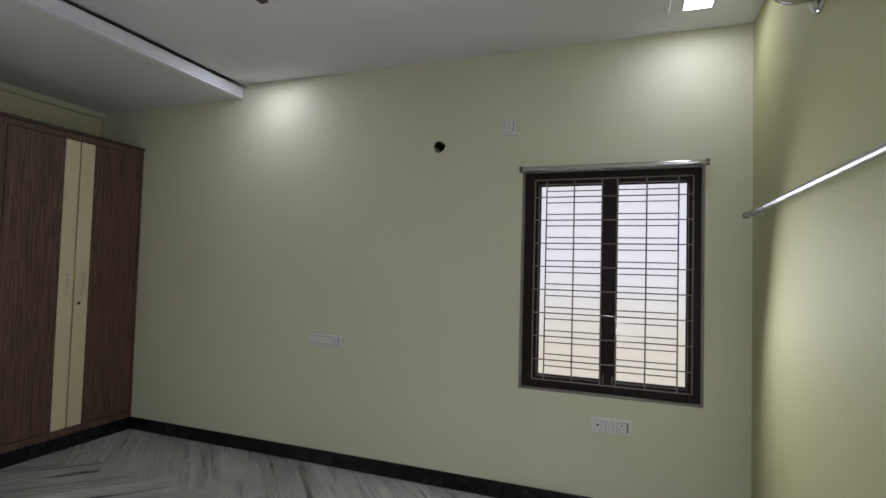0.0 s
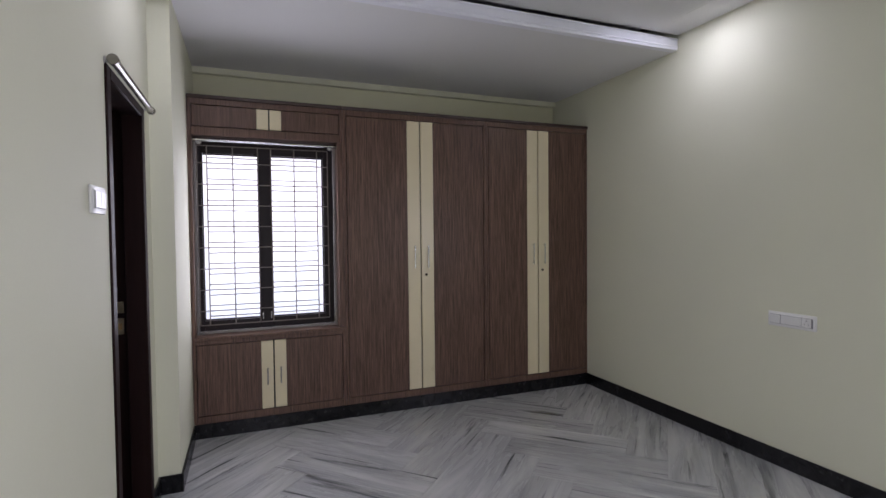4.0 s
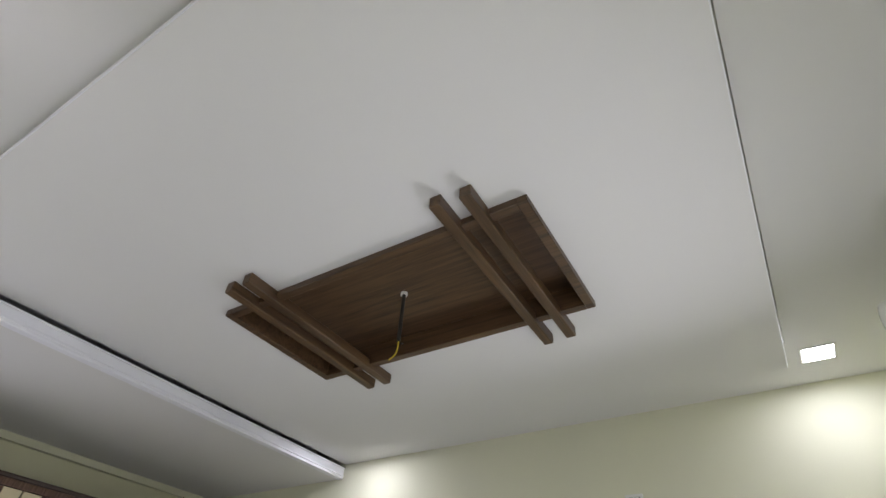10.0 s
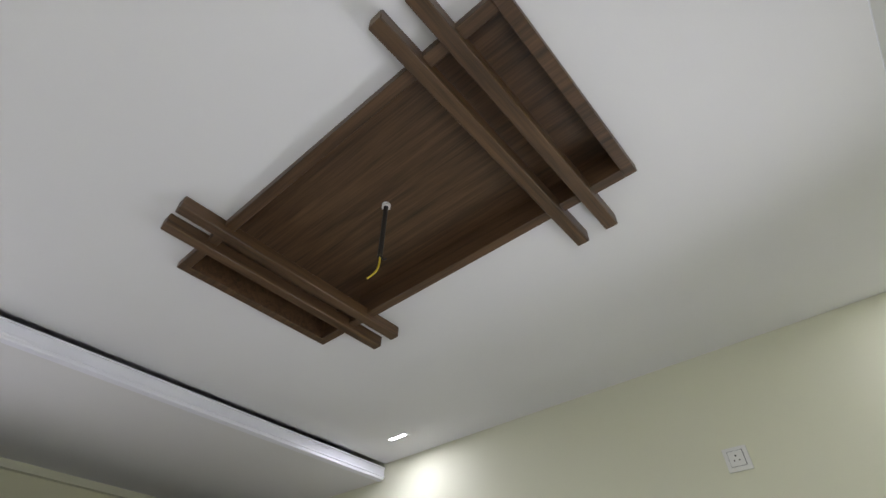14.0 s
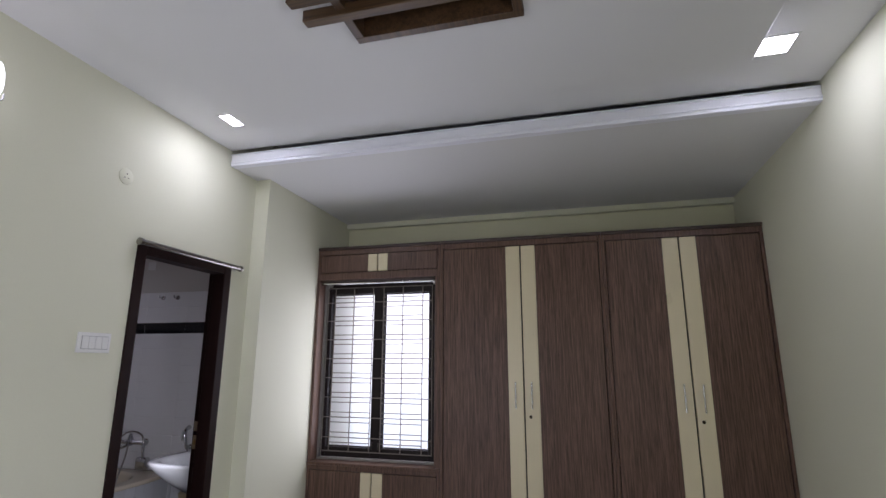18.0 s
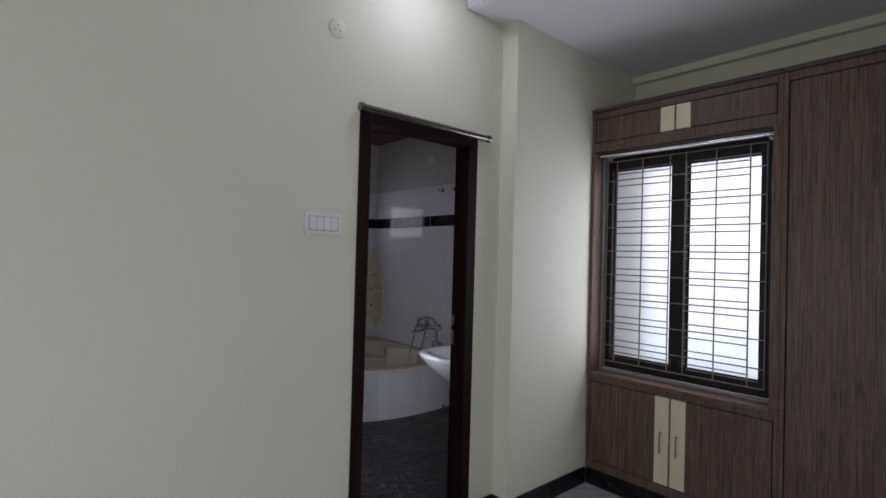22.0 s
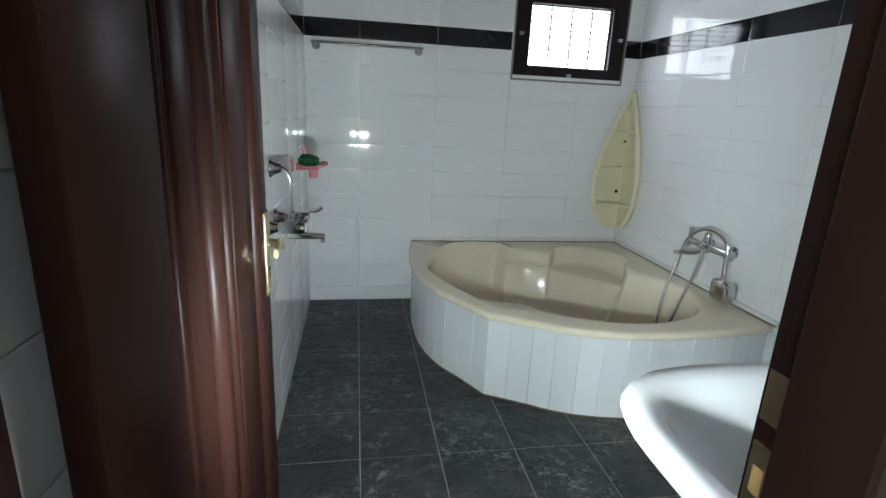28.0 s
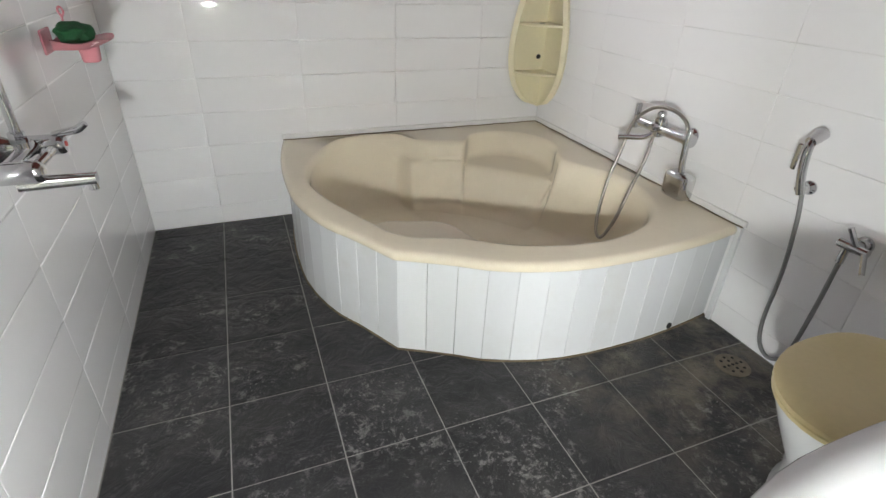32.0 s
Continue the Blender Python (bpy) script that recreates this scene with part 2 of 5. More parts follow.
def veined_marble():
    """Grey marble with dark streaks along each plank."""
    m = bpy.data.materials.new("veined_marble")
    m.use_nodes = True
    n, link = m.node_tree.nodes, m.node_tree.links.new
    b = n["Principled BSDF"]
    tc, oi, comb, add = n.new("ShaderNodeTexCoord"), n.new("ShaderNodeObjectInfo"), n.new("ShaderNodeCombineXYZ"), n.new("ShaderNodeVectorMath")
    add.operation = "MULTIPLY_ADD"
    for k in range(3):
        link(oi.outputs["Random"], comb.inputs[k])
    link(comb.outputs[0], add.inputs[0])
    add.inputs[1].default_value = (31, 57, 11)
    link(tc.outputs["Object"], add.inputs[2])

    def streaks(scale, stretch, detail, lo, hi, warp):
        mp, tx, rg = n.new("ShaderNodeMapping"), n.new("ShaderNodeTexNoise"), n.new("ShaderNodeMapRange")
        mp.inputs["Scale"].default_value = stretch
        link(add.outputs[0], mp.inputs[0])
        link(mp.outputs[0], tx.inputs["Vector"])
        tx.inputs["Scale"].default_value, tx.inputs["Detail"].default_value, tx.inputs["Distortion"].default_value = scale, detail, warp
        tx.inputs["Roughness"].default_value = 0.62
        rg.inputs["From Min"].default_value, rg.inputs["From Max"].default_value = lo, hi
        link(tx.outputs["Fac"], rg.inputs["Value"])
        return rg.outputs["Result"]

    wide = streaks(5.0, (0.22, 2.2, 1), 6, 0.36, 0.66, 0.6)
    thin = streaks(8.0, (0.15, 2.8, 1), 7, 0.555, 0.69, 0.5)
    mix1, mix2 = n.new("ShaderNodeMix"), n.new("ShaderNodeMix")
    for x in (mix1, mix2):
        x.data_type = "RGBA"
    link(wide, mix1.inputs["Factor"])
    mix1.inputs["A"].default_value, mix1.inputs["B"].default_value = (0.54, 0.545, 0.535, 1), (0.30, 0.31, 0.31, 1)
    link(thin, mix2.inputs["Factor"])
    link(mix1.outputs["Result"], mix2.inputs["A"])
    mix2.inputs["B"].default_value = (0.05, 0.057, 0.057, 1)
    tint, rr = n.new("ShaderNodeVectorMath"), n.new("ShaderNodeMapRange")
    tint.operation = "SCALE"
    rr.inputs["To Min"].default_value, rr.inputs["To Max"].default_value = 0.86, 1.12
    link(oi.outputs["Random"], rr.inputs["Value"])
    link(mix2.outputs["Result"], tint.inputs[0])
    link(rr.outputs["Result"], tint.inputs["Scale"])
    link(tint.outputs[0], b.inputs["Base Color"])
    rough = n.new("ShaderNodeMapRange")
    rough.inputs["To Min"].default_value, rough.inputs["To Max"].default_value = 0.20, 0.32
    link(wide, rough.inputs["Value"])
    link(rough.outputs["Result"], b.inputs["Roughness"])
    return m


MARBLE = veined_marble()


def dusty_slate():
    """Near-black slate with chalky scuffs that double as painted glints, cleft relief and brown silt round the drain.
    """
    m = bpy.data.materials.new("black_slate_tile")
    m.use_nodes = True
    n, link = m.node_tree.nodes, m.node_tree.links.new
    b = n["Principled BSDF"]
    geo, oi = n.new("ShaderNodeNewGeometry"), n.new("ShaderNodeObjectInfo")

    def cloud(scale, detail, rough, lo, hi, to, warp=0.0):
        tx, rg = n.new("ShaderNodeTexNoise"), n.new("ShaderNodeMapRange")
        link(geo.outputs["Position"], tx.inputs["Vector"])
        tx.inputs["Scale"].default_value, tx.inputs["Detail"].default_value, tx.inputs["Roughness"].default_value, tx.inputs["Distortion"].default_value = scale, detail, rough, warp
        rg.inputs["From Min"].default_value, rg.inputs["From Max"].default_value, rg.inputs["To Max"].default_value = lo, hi, to
        link(tx.outputs["Fac"], rg.inputs["Value"])
        return tx.outputs["Fac"], rg.outputs["Result"]

    def blend(a, color, fac):
        mix = n.new("ShaderNodeMix")
        mix.data_type = "RGBA"
        link(fac, mix.inputs["Factor"])
        link(a, mix.inputs["A"])
        mix.inputs["B"].default_value = (*color, 1)
        return mix.outputs["Result"]

    def times(a, c):
        mu = n.new("ShaderNodeMath")
        mu.operation = "MULTIPLY"
        link(a, mu.inputs[0])
        link(c, mu.inputs[1])
        return mu.outputs[0]

    tint, rr = n.new("ShaderNodeVectorMath"), n.new("ShaderNodeMapRange")
    tint.operation = "SCALE"
    tint.inputs[0].default_value = (0.019, 0.019, 0.021)
    rr.inputs["To Min"].default_value, rr.inputs["To Max"].default_value = 0.75, 1.3
    link(oi.outputs["Random"], rr.inputs["Value"])
    link(rr.outputs["Result"], tint.inputs["Scale"])
    _, film = cloud(3.2, 7, 0.68, 0.44, 0.70, 0.6)
    _, patch = cloud(2.6, 6, 0.66, 0.46, 0.58, 1.0)
    # chalk scuffs, sharpened so their colour also imitates glints off the ridges
    grain, scuff_glint = cloud(21, 10, 0.8, 0.52, 0.60, 0.85, 0.35)
    out = blend(tint.outputs[0], (0.070, 0.069, 0.067), film)
    out = blend(out, (0.25, 0.245, 0.235), times(patch, scuff_glint))
    _, speck = cloud(75, 2, 0.5, 0.64, 0.69, 0.85)
    out = blend(out, (0.22, 0.22, 0.21), times(patch, speck))
    dist, near_drain = n.new("ShaderNodeVectorMath"), n.new("ShaderNodeMapRange")
    dist.operation = "DISTANCE"
    link(geo.outputs["Position"], dist.inputs[0])
    dist.inputs[1].default_value = (-0.28, -4.93, 0)
    near_drain.inputs["From Min"].default_value, near_drain.inputs["From Max"].default_value = 0.72, 0.18
    link(dist.outputs["Value"], near_drain.inputs["Value"])
    _, silt = cloud(6, 8, 0.72, 0.44, 0.62, 0.85)
    out = blend(out, (0.20, 0.175, 0.135), times(near_drain.outputs["Result"], silt))
    link(out, b.inputs["Base Color"])
    ro = n.new("ShaderNodeMapRange")
    ro.inputs["To Min"].default_value, ro.inputs["To Max"].default_value = 0.26, 0.58
    link(grain, ro.inputs["Value"])
    link(ro.outputs["Result"], b.inputs["Roughness"])
    b.inputs["Specular IOR Level"].default_value = 0.45
    bp = n.new("ShaderNodeBump")
    bp.inputs["Strength"].default_value, bp.inputs["Distance"].default_value = 0.6, 0.004
    link(grain, bp.inputs["Height"])
    cleft, _ = cloud(11, 5, 0.6, 0.4, 0.6, 1.0, 0.8)
    steps = n.new("ShaderNodeMapRange")
    steps.inputs["From Min"].default_value, steps.inputs["From Max"].default_value = 0.46, 0.60
    steps.interpolation_type = "STEPPED"
    steps.inputs["Steps"].default_value = 3
    link(cleft, steps.inputs["Value"])
    soft_step = n.new("ShaderNodeMath")
    soft_step.operation = "MULTIPLY_ADD"
    soft_step.inputs[1].default_value = 0.35
    link(steps.outputs["Result"], soft_step.inputs[0])
    link(cleft, soft_step.inputs[2])
    relief = n.new("ShaderNodeBump")
    relief.inputs["Strength"].default_value, relief.inputs["Distance"].default_value = 0.9, 0.022
    link(soft_step.outputs[0], relief.inputs["Height"])
    link(bp.outputs[0], relief.inputs["Normal"])
    link(relief.outputs[0], b.inputs["Normal"])
    return m


SLATE = dusty_slate()
BRASS = material("brass", (0.50, 0.43, 0.27), 0.32, 1.0, vary=0.12, scale=14, fine=90, bump=0.04, depth=0.0006)
RED_MARK = material("red_mark", (0.5, 0.05, 0.04), 0.4)
DARK = material("dark_void", (0.01, 0.01, 0.01), 0.8, vary=0.2, scale=8, fine=80, bump=0.1)
LED_MAT = material("led_diffuser", (1, 1, 1), 0.5, vary=0.0, bump=0.0, emit=14.0, emit_color=(0.95, 0.97, 1.0))


# ---- building helpers ----
def box(bm, x0, x1, y0, y1, z0, z1, bevel=0.0, seg=1):
    """Adds a box to bm, its edges eased by bevel."""
    lo = Vector((min(x0, x1), min(y0, y1), min(z0, z1)))
    hi = Vector((max(x0, x1), max(y0, y1), max(z0, z1)))
    made = bmesh.ops.create_cube(bm, size=1.0, matrix=Matrix.Translation((lo + hi) / 2) @ Matrix.Diagonal((*(hi - lo), 1)))
    if bevel:
        edges = {e for v in made["verts"] for e in v.link_edges}
        bmesh.ops.bevel(bm, geom=list(edges), offset=bevel, segments=seg, affect="EDGES", profile=0.5)
    return bm


def cyl(bm, a, b, r, r2=None, seg=20, caps=True):
    """Adds a round bar from a to b."""
    a, b = Vector(a), Vector(b)
    d = b - a
    m = Matrix.Translation((a + b) / 2) @ d.to_track_quat("Z", "Y").to_matrix().to_4x4()
    bmesh.ops.create_cone(bm, cap_ends=caps, segments=seg, radius1=r, radius2=r if r2 is None else r2, depth=d.length, matrix=m)
    return bm


def lathe(bm, profile, m=None, seg=28):
    """Adds a turned body: profile is (radius, height) pairs from the bottom, about z of m."""
    m = m or Matrix.Identity(4)
    rings = []
    for r, h in profile:
        if r < 1e-5:
            rings.append([bm.verts.new(m @ Vector((0, 0, h)))])
        else:
            rings.append([bm.verts.new(m @ Vector((r * math.cos(2 * math.pi * k / seg), r * math.sin(2 * math.pi * k / seg), h))) for k in range(seg)])
    for p, q in zip(rings, rings[1:]):
        for k in range(seg):
            face = [p[k % len(p)], p[(k + 1) % len(p)], q[(k + 1) % len(q)], q[k % len(q)]]
            face = list(dict.fromkeys(face))
            if len(face) > 2:
                bm.faces.new(face)
    return bm


def loft(bm, rings, close=True, cap_first=False, cap_last=False):
    """Adds a skin over rings of points of equal count."""
    vs = [[bm.verts.new(p) for p in ring] for ring in rings]
    count = len(vs[0])
    for p, q in zip(vs, vs[1:]):
        for k in range(count if close else count - 1):
            bm.faces.new((p[k], p[(k + 1) % count], q[(k + 1) % count], q[k]))
    if cap_first:
        bm.faces.new(list(reversed(vs[0])))
    if cap_last:
        bm.faces.new(vs[-1])
    return bm


def spline(points, steps=8):
    """A smooth line through the points."""
    pts = [Vector(p) for p in points]
    full = [pts[0] * 2 - pts[1], *pts, pts[-1] * 2 - pts[-2]]
    out = []
    for i in range(1, len(full) - 2):
        p0, p1, p2, p3 = full[i - 1:i + 3]
        for k in range(steps):
            t = k / steps
            out.append(0.5 * ((2 * p1) + (p2 - p0) * t + (2 * p0 - 5 * p1 + 4 * p2 - p3) * t * t + (3 * p1 - p0 - 3 * p2 + p3) * t ** 3))
    out.append(pts[-1])
    return out


def tube(bm, points, r, seg=10, steps=8):
    """Adds a bent round tube through the points."""
    line = spline(points, steps)
    rings, side = [], Vector((0.3, 0.5, 0.81)).normalized()
    for i, p in enumerate(line):
        d = (line[min(i + 1, len(line) - 1)] - line[max(i - 1, 0)]).normalized()
        side = (side - d * side.dot(d)).normalized()
        up = d.cross(side)
        rings.append([p + r * (math.cos(2 * math.pi * k / seg) * side + math.sin(2 * math.pi * k / seg) * up) for k in range(seg)])
    return loft(bm, rings, True, True, True)


def finish(bm, smooth=40):
    bmesh.ops.recalc_face_normals(bm, faces=bm.faces)
    me = bpy.data.meshes.new("mesh")
    bm.to_mesh(me)
    bm.free()
    if smooth:
        me.set_sharp_from_angle(angle=radians(smooth))
        me.polygons.foreach_set("use_smooth", [True] * len(me.polygons))
    return me


def thing(name, at, label, category, group=""):
    """An Empty at a thing's base."""
    ob = new(name)
    ob.empty_display_size = 0.1
    ob.location = at
    ob["base"] = tuple(at)
    return tagged(ob, label, category, group)


def part(name, bm, mat, parent, label="", smooth=40):
    """Links a bmesh, drawn in the world, as one mesh under a thing or a part."""
    base = Vector(parent["base"]) if "base" in parent else Vector()
    bmesh.ops.translate(bm, verts=bm.verts, vec=-base)
    ob = new(name, finish(bm, smooth))
    ob.data.materials.append(mat)
    ob.parent = parent
    ob["base"] = tuple(base)
    if label:
        ob["label"] = label
    return ob


def solo(name, bm, mat, label, category, group="", kind="", smooth=40):
    """A thing or a piece of the setting that is a single mesh."""
    ob = new(name, finish(bm, smooth))
    ob.data.materials.append(mat)
    return tagged(ob, label, category, group, kind)


def B(*args, **kw):
    return box(bmesh.new(), *args, **kw)


def sheet(us, zs, holes, place, back):
    """A wall as a thick sheet over the grid us x zs, with holes (u0, u1, z0, z1) that go through; place(u, z, d) gives a point."""
    us = sorted({*us, *(v for h in holes for v in h[:2])})
    zs = sorted({*zs, *(v for h in holes for v in h[2:])})
    bm = bmesh.new()

    def solid(i, j):
        if not (0 <= i < len(us) - 1 and 0 <= j < len(zs) - 1):
            return False
        u, z = (us[i] + us[i + 1]) / 2, (zs[j] + zs[j + 1]) / 2
        return not any(h[0] < u < h[1] and h[2] < z < h[3] for h in holes)

    def quad(*ps):
        bm.faces.new([bm.verts.new(place(*p)) for p in ps])

    for i in range(len(us) - 1):
        for j in range(len(zs) - 1):
            if not solid(i, j):
                continue
            a, b, c, d = us[i], us[i + 1], zs[j], zs[j + 1]
            for k in (0, back):
                quad((a, c, k), (b, c, k), (b, d, k), (a, d, k))
            if not solid(i - 1, j):
                quad((a, c, 0), (a, d, 0), (a, d, back), (a, c, back))
            if not solid(i + 1, j):
                quad((b, c, 0), (b, d, 0), (b, d, back), (b, c, back))
            if not solid(i, j - 1):
                quad((a, c, 0), (b, c, 0), (b, c, back), (a, c, back))
            if not solid(i, j + 1):
                quad((a, d, 0), (b, d, 0), (b, d, back), (a, d, back))
    bmesh.ops.remove_doubles(bm, verts=bm.verts, dist=1e-5)
    return bm


# ---- structure: plan ----
# bedroom: x 0 (wardrobe fronts) to 4.55, y -3.41 to 0; west wall behind the wardrobes at x -0.55
# bathroom: x -0.565 to 1.66, y -6.56 to -3.56; floor level 0 throughout
XE, YS, XWALL = 4.55, -3.41, -0.55
TOP = 3.0
XB, YB, XC, YBN = -0.535, -6.545, 1.69, -3.562
NWIN = (3.285, 4.318, 0.69, 2.05)
WWIN = (-3.274, -2.286, 0.708, 2.10)
BWIN = (-0.425, 0.37, 1.54, 2.122)
DOOR = (0.9355, 1.6725, -0.1, 2.045)
HOLE = (2.713, 2.238)
# assumed opening in the east wall, out of view
ENTRY = (-3.26, -2.42, -0.1, 2.05)

wall_north = solo("wall_north", sheet((XWALL - 0.15, XE + 0.15), (-0.1, TOP), [NWIN, (HOLE[0] - 0.045, HOLE[0] + 0.045, HOLE[1] - 0.045, HOLE[1] + 0.045)],
                                      lambda u, z, d: (u, d, z), 0.16), WALL_GREEN, "pale green painted plaster wall with a window", "wall", kind="structure", smooth=0)
wall_east = solo("wall_east", sheet((YS, 0), (-0.1, TOP), [ENTRY], lambda u, z, d: (XE + d, u, z), 0.15), WALL_DEEP, "deeper olive green painted plaster wall", "wall", kind="structure", smooth=0)
# plain hall added behind the assumed entrance, never in view
solo("floor_hall", B(XE, XE + 1.6, -3.9, -1.9, -0.1, -0.003), GROUT_D, "plain unseen floor behind the assumed entrance", "floor", kind="structure", smooth=0)
solo("wall_hall_end", B(XE + 1.6, XE + 1.7, -3.9, -1.9, -0.1, 2.7), WALL_GREEN, "plain unseen wall behind the assumed entrance", "wall", kind="structure", smooth=0)
for y in (-4.0, -1.9):
    solo("wall_hall_side", B(XE + 0.15, XE + 1.7, y, y + 0.1, -0.1, 2.7), WALL_GREEN, "plain unseen wall behind the assumed entrance", "wall", kind="structure", smooth=0)
solo("ceiling_hall", B(XE + 0.15, XE + 1.7, -4.0, -1.8, 2.7, 2.8), CEIL, "plain unseen ceiling behind the assumed entrance", "ceiling", kind="structure", smooth=0)
wall_west = solo("wall_west", sheet((YS - 0.15, 0), (-0.1, TOP), [(WWIN[0], WWIN[1], WWIN[2], WWIN[3])],
                                    lambda u, z, d: (XWALL - d, u, z), 0.15), WALL_GREEN_SHADED, "green painted wall behind the wardrobes", "wall", kind="structure", smooth=0)
wall_south = solo("wall_south", sheet((XWALL, XE + 0.15), (-0.1, TOP), [DOOR], lambda u, z, d: (u, YS - d, z), 0.146),
                  WALL_GREEN, "pale green painted plaster wall with a doorway", "wall", kind="structure", smooth=0)
pier = solo("wall_pier", B(XWALL, 0.75, YS, -3.30, -0.1, TOP), WALL_GREEN, "pale green plaster pier beside the doorway", "wall", kind="structure", smooth=0)

floor = solo("floor", B(XWALL, XE, YS, 0, -0.1, -0.003), GROUT_D, "grey marble floor laid in a herringbone", "floor", kind="structure", smooth=0)

# ceilings: slab, dropped panel, lower soffit over the wardrobes
PANEL = (1.49, 4.085, -2.95, -0.445)
ZB, ZP, ZS = 2.825, 2.72, 2.72
bm = sheet((1.04, XE), (YS, 0), [(4.05, 4.113, -2.93, -0.47)], lambda u, z, d: (u, z, ZB + d), 0.03)
ceiling_slab = solo("ceiling_border", bm, CEIL, "white painted gypsum ceiling", "ceiling", kind="structure", smooth=0)
FX = (2.07, 3.485, -2.015, -1.357)
solo("ceiling_panel", sheet((PANEL[0], PANEL[1]), (PANEL[2], PANEL[3]), [(FX[0] + 0.01, FX[1] - 0.01, FX[2] + 0.01, FX[3] - 0.01)], lambda u, z, d: (u, z, ZP + d), 0.08),
     CEIL, "white dropped gypsum ceiling panel", "ceiling", kind="structure", smooth=0)
solo("ceiling_soffit", B(XWALL, 0.99, YS, 0, ZS, ZS + 0.02), CEIL, "white sloping soffit over the wardrobes", "ceiling", kind="structure", smooth=0)
solo("ceiling_slot_lining", B(4.04, 4.14, -2.94, -0.46, ZB + 0.031, ZB + 0.05), WALL_GREEN, "painted lining of the ceiling slot", "ceiling", kind="structure", smooth=0)
solo("ceiling_slab", B(XWALL - 0.15, XE + 0.15, YS - 0.15, 0.15, TOP, TOP + 0.12), CEIL, "concrete slab above the ceilings", "ceiling", kind="structure", smooth=0)
# added board that keeps the gap above the cornice from going fully black
solo("ceiling_slot_back", B(0.893, 0.899, YS, 0, ZS + 0.021, ZB + 0.03), CEIL, "white board added behind the cornice gap to lighten it", "ceiling", kind="structure", smooth=0)
solo("ceiling_cornice", B(0.99, 1.04, YS, 0, ZS - 0.005, ZS + 0.08, bevel=0.004), COVE, "white cornice board along the soffit edge", "cornice", kind="structure")
for z in (ZS + 0.012, ZS + 0.068):
    solo("trim", B(1.038, 1.046, YS, 0, z, z + 0.012, bevel=0.003), COVE, "moulded bead on the cornice", "trim", kind="structure")
for x0, x1, y0, y1 in ((PANEL[0] - 0.006, PANEL[1] + 0.006, PANEL[2] - 0.006, PANEL[2] + 0.004), (PANEL[0] - 0.006, PANEL[1] + 0.006, PANEL[3] - 0.004, PANEL[3] + 0.006), (PANEL[0] - 0.006, PANEL[0] + 0.004, PANEL[2] + 0.004, PANEL[3] - 0.004), (PANEL[1] - 0.004, PANEL[1] + 0.006, PANEL[2] + 0.004, PANEL[3] - 0.004)):
    solo("trim", B(x0, x1, y0, y1, ZP + 0.004, ZP + 0.028, bevel=0.003), COVE, "moulded bead round the dropped ceiling panel", "trim", kind="structure")
solo("wall_beam", B(XWALL, XWALL + 0.05, -3.30, 0, 2.672, ZS), WALL_GREEN, "pale green beam above the wardrobes", "beam", kind="structure", smooth=0)
# the window stands flush with the wardrobe fronts, in a deep lined reveal
solo("wall_window_lining", sheet((-3.298, -2.245), (0.0, 2.20), [WWIN], lambda u, z, d: (-0.128 - d, u, z), 0.42), BATH_PAINT, "plastered lining of the window reveal", "wall", kind="structure", smooth=0)

# skirting
for x0, x1, y0, y1 in ((0.0, XE, -0.012, 0), (-0.03, 0.008, -3.288, -0.012), (0.008, 0.762, -3.30, -3.288), (0.75, 0.762, -3.398, -3.30), (0.75, 0.932, YS, -3.398), (1.676, XE, YS, -3.398), (XE - 0.012, XE, ENTRY[1], -0.012)):
    solo("baseboard", B(x0, x1, y0, y1, -0.01, 0.1, bevel=0.002), SKIRT, "polished black granite skirting", "baseboard", kind="structure")

# ---- bathroom shell ----
BT = 2.80
solo("wall_bath_west", B(XB - 0.16, XB - 0.01, YB - 0.16, YBN, -0.1, BT), BATH_PAINT, "cream painted bathroom wall", "wall", kind="structure", smooth=0)
solo("wall_bath_east", B(XC + 0.01, XC + 0.16, YB - 0.16, YBN, -0.1, BT), BATH_PAINT, "cream painted bathroom wall", "wall", kind="structure", smooth=0)
solo("wall_bath_south", sheet((XB - 0.01, XC + 0.01), (-0.1, BT), [BWIN], lambda u, z, d: (u, YB - 0.01 - d, z), 0.15), BATH_PAINT, "cream painted bathroom wall with a small window", "wall", kind="structure", smooth=0)
solo("wall_bath_north", sheet((XB - 0.01, XC + 0.01), (0, BT), [DOOR], lambda u, z, d: (u, YBN + d, z), 0.005), TILE_W, "white tiled wall around the doorway", "wall", kind="structure", smooth=0)
bath_floor = solo("floor_bath", B(XB - 0.01, XC + 0.01, YB - 0.01, YS, -0.1, -0.0025), GROUT_D, "black slate tiled bathroom floor", "floor", kind="structure", smooth=0)
bm = B(XB - 0.16, XC + 0.16, YB - 0.16, YBN - 0.001, 2.754, 2.85)
fan = [(XB - 0.005, YB - 0.005)] + [(XB + 0.612 * math.cos(radians(a)), YB + 0.612 * math.sin(radians(a))) for a in range(0, 91, 5)]
loft(bm, [[Vector((x, y, z)) for x, y in fan] for z in (2.7195, 2.7535)], True, True, True)
solo("ceiling_bath", bm, RED, "dark red painted bathroom ceiling", "ceiling", kind="structure", smooth=0)


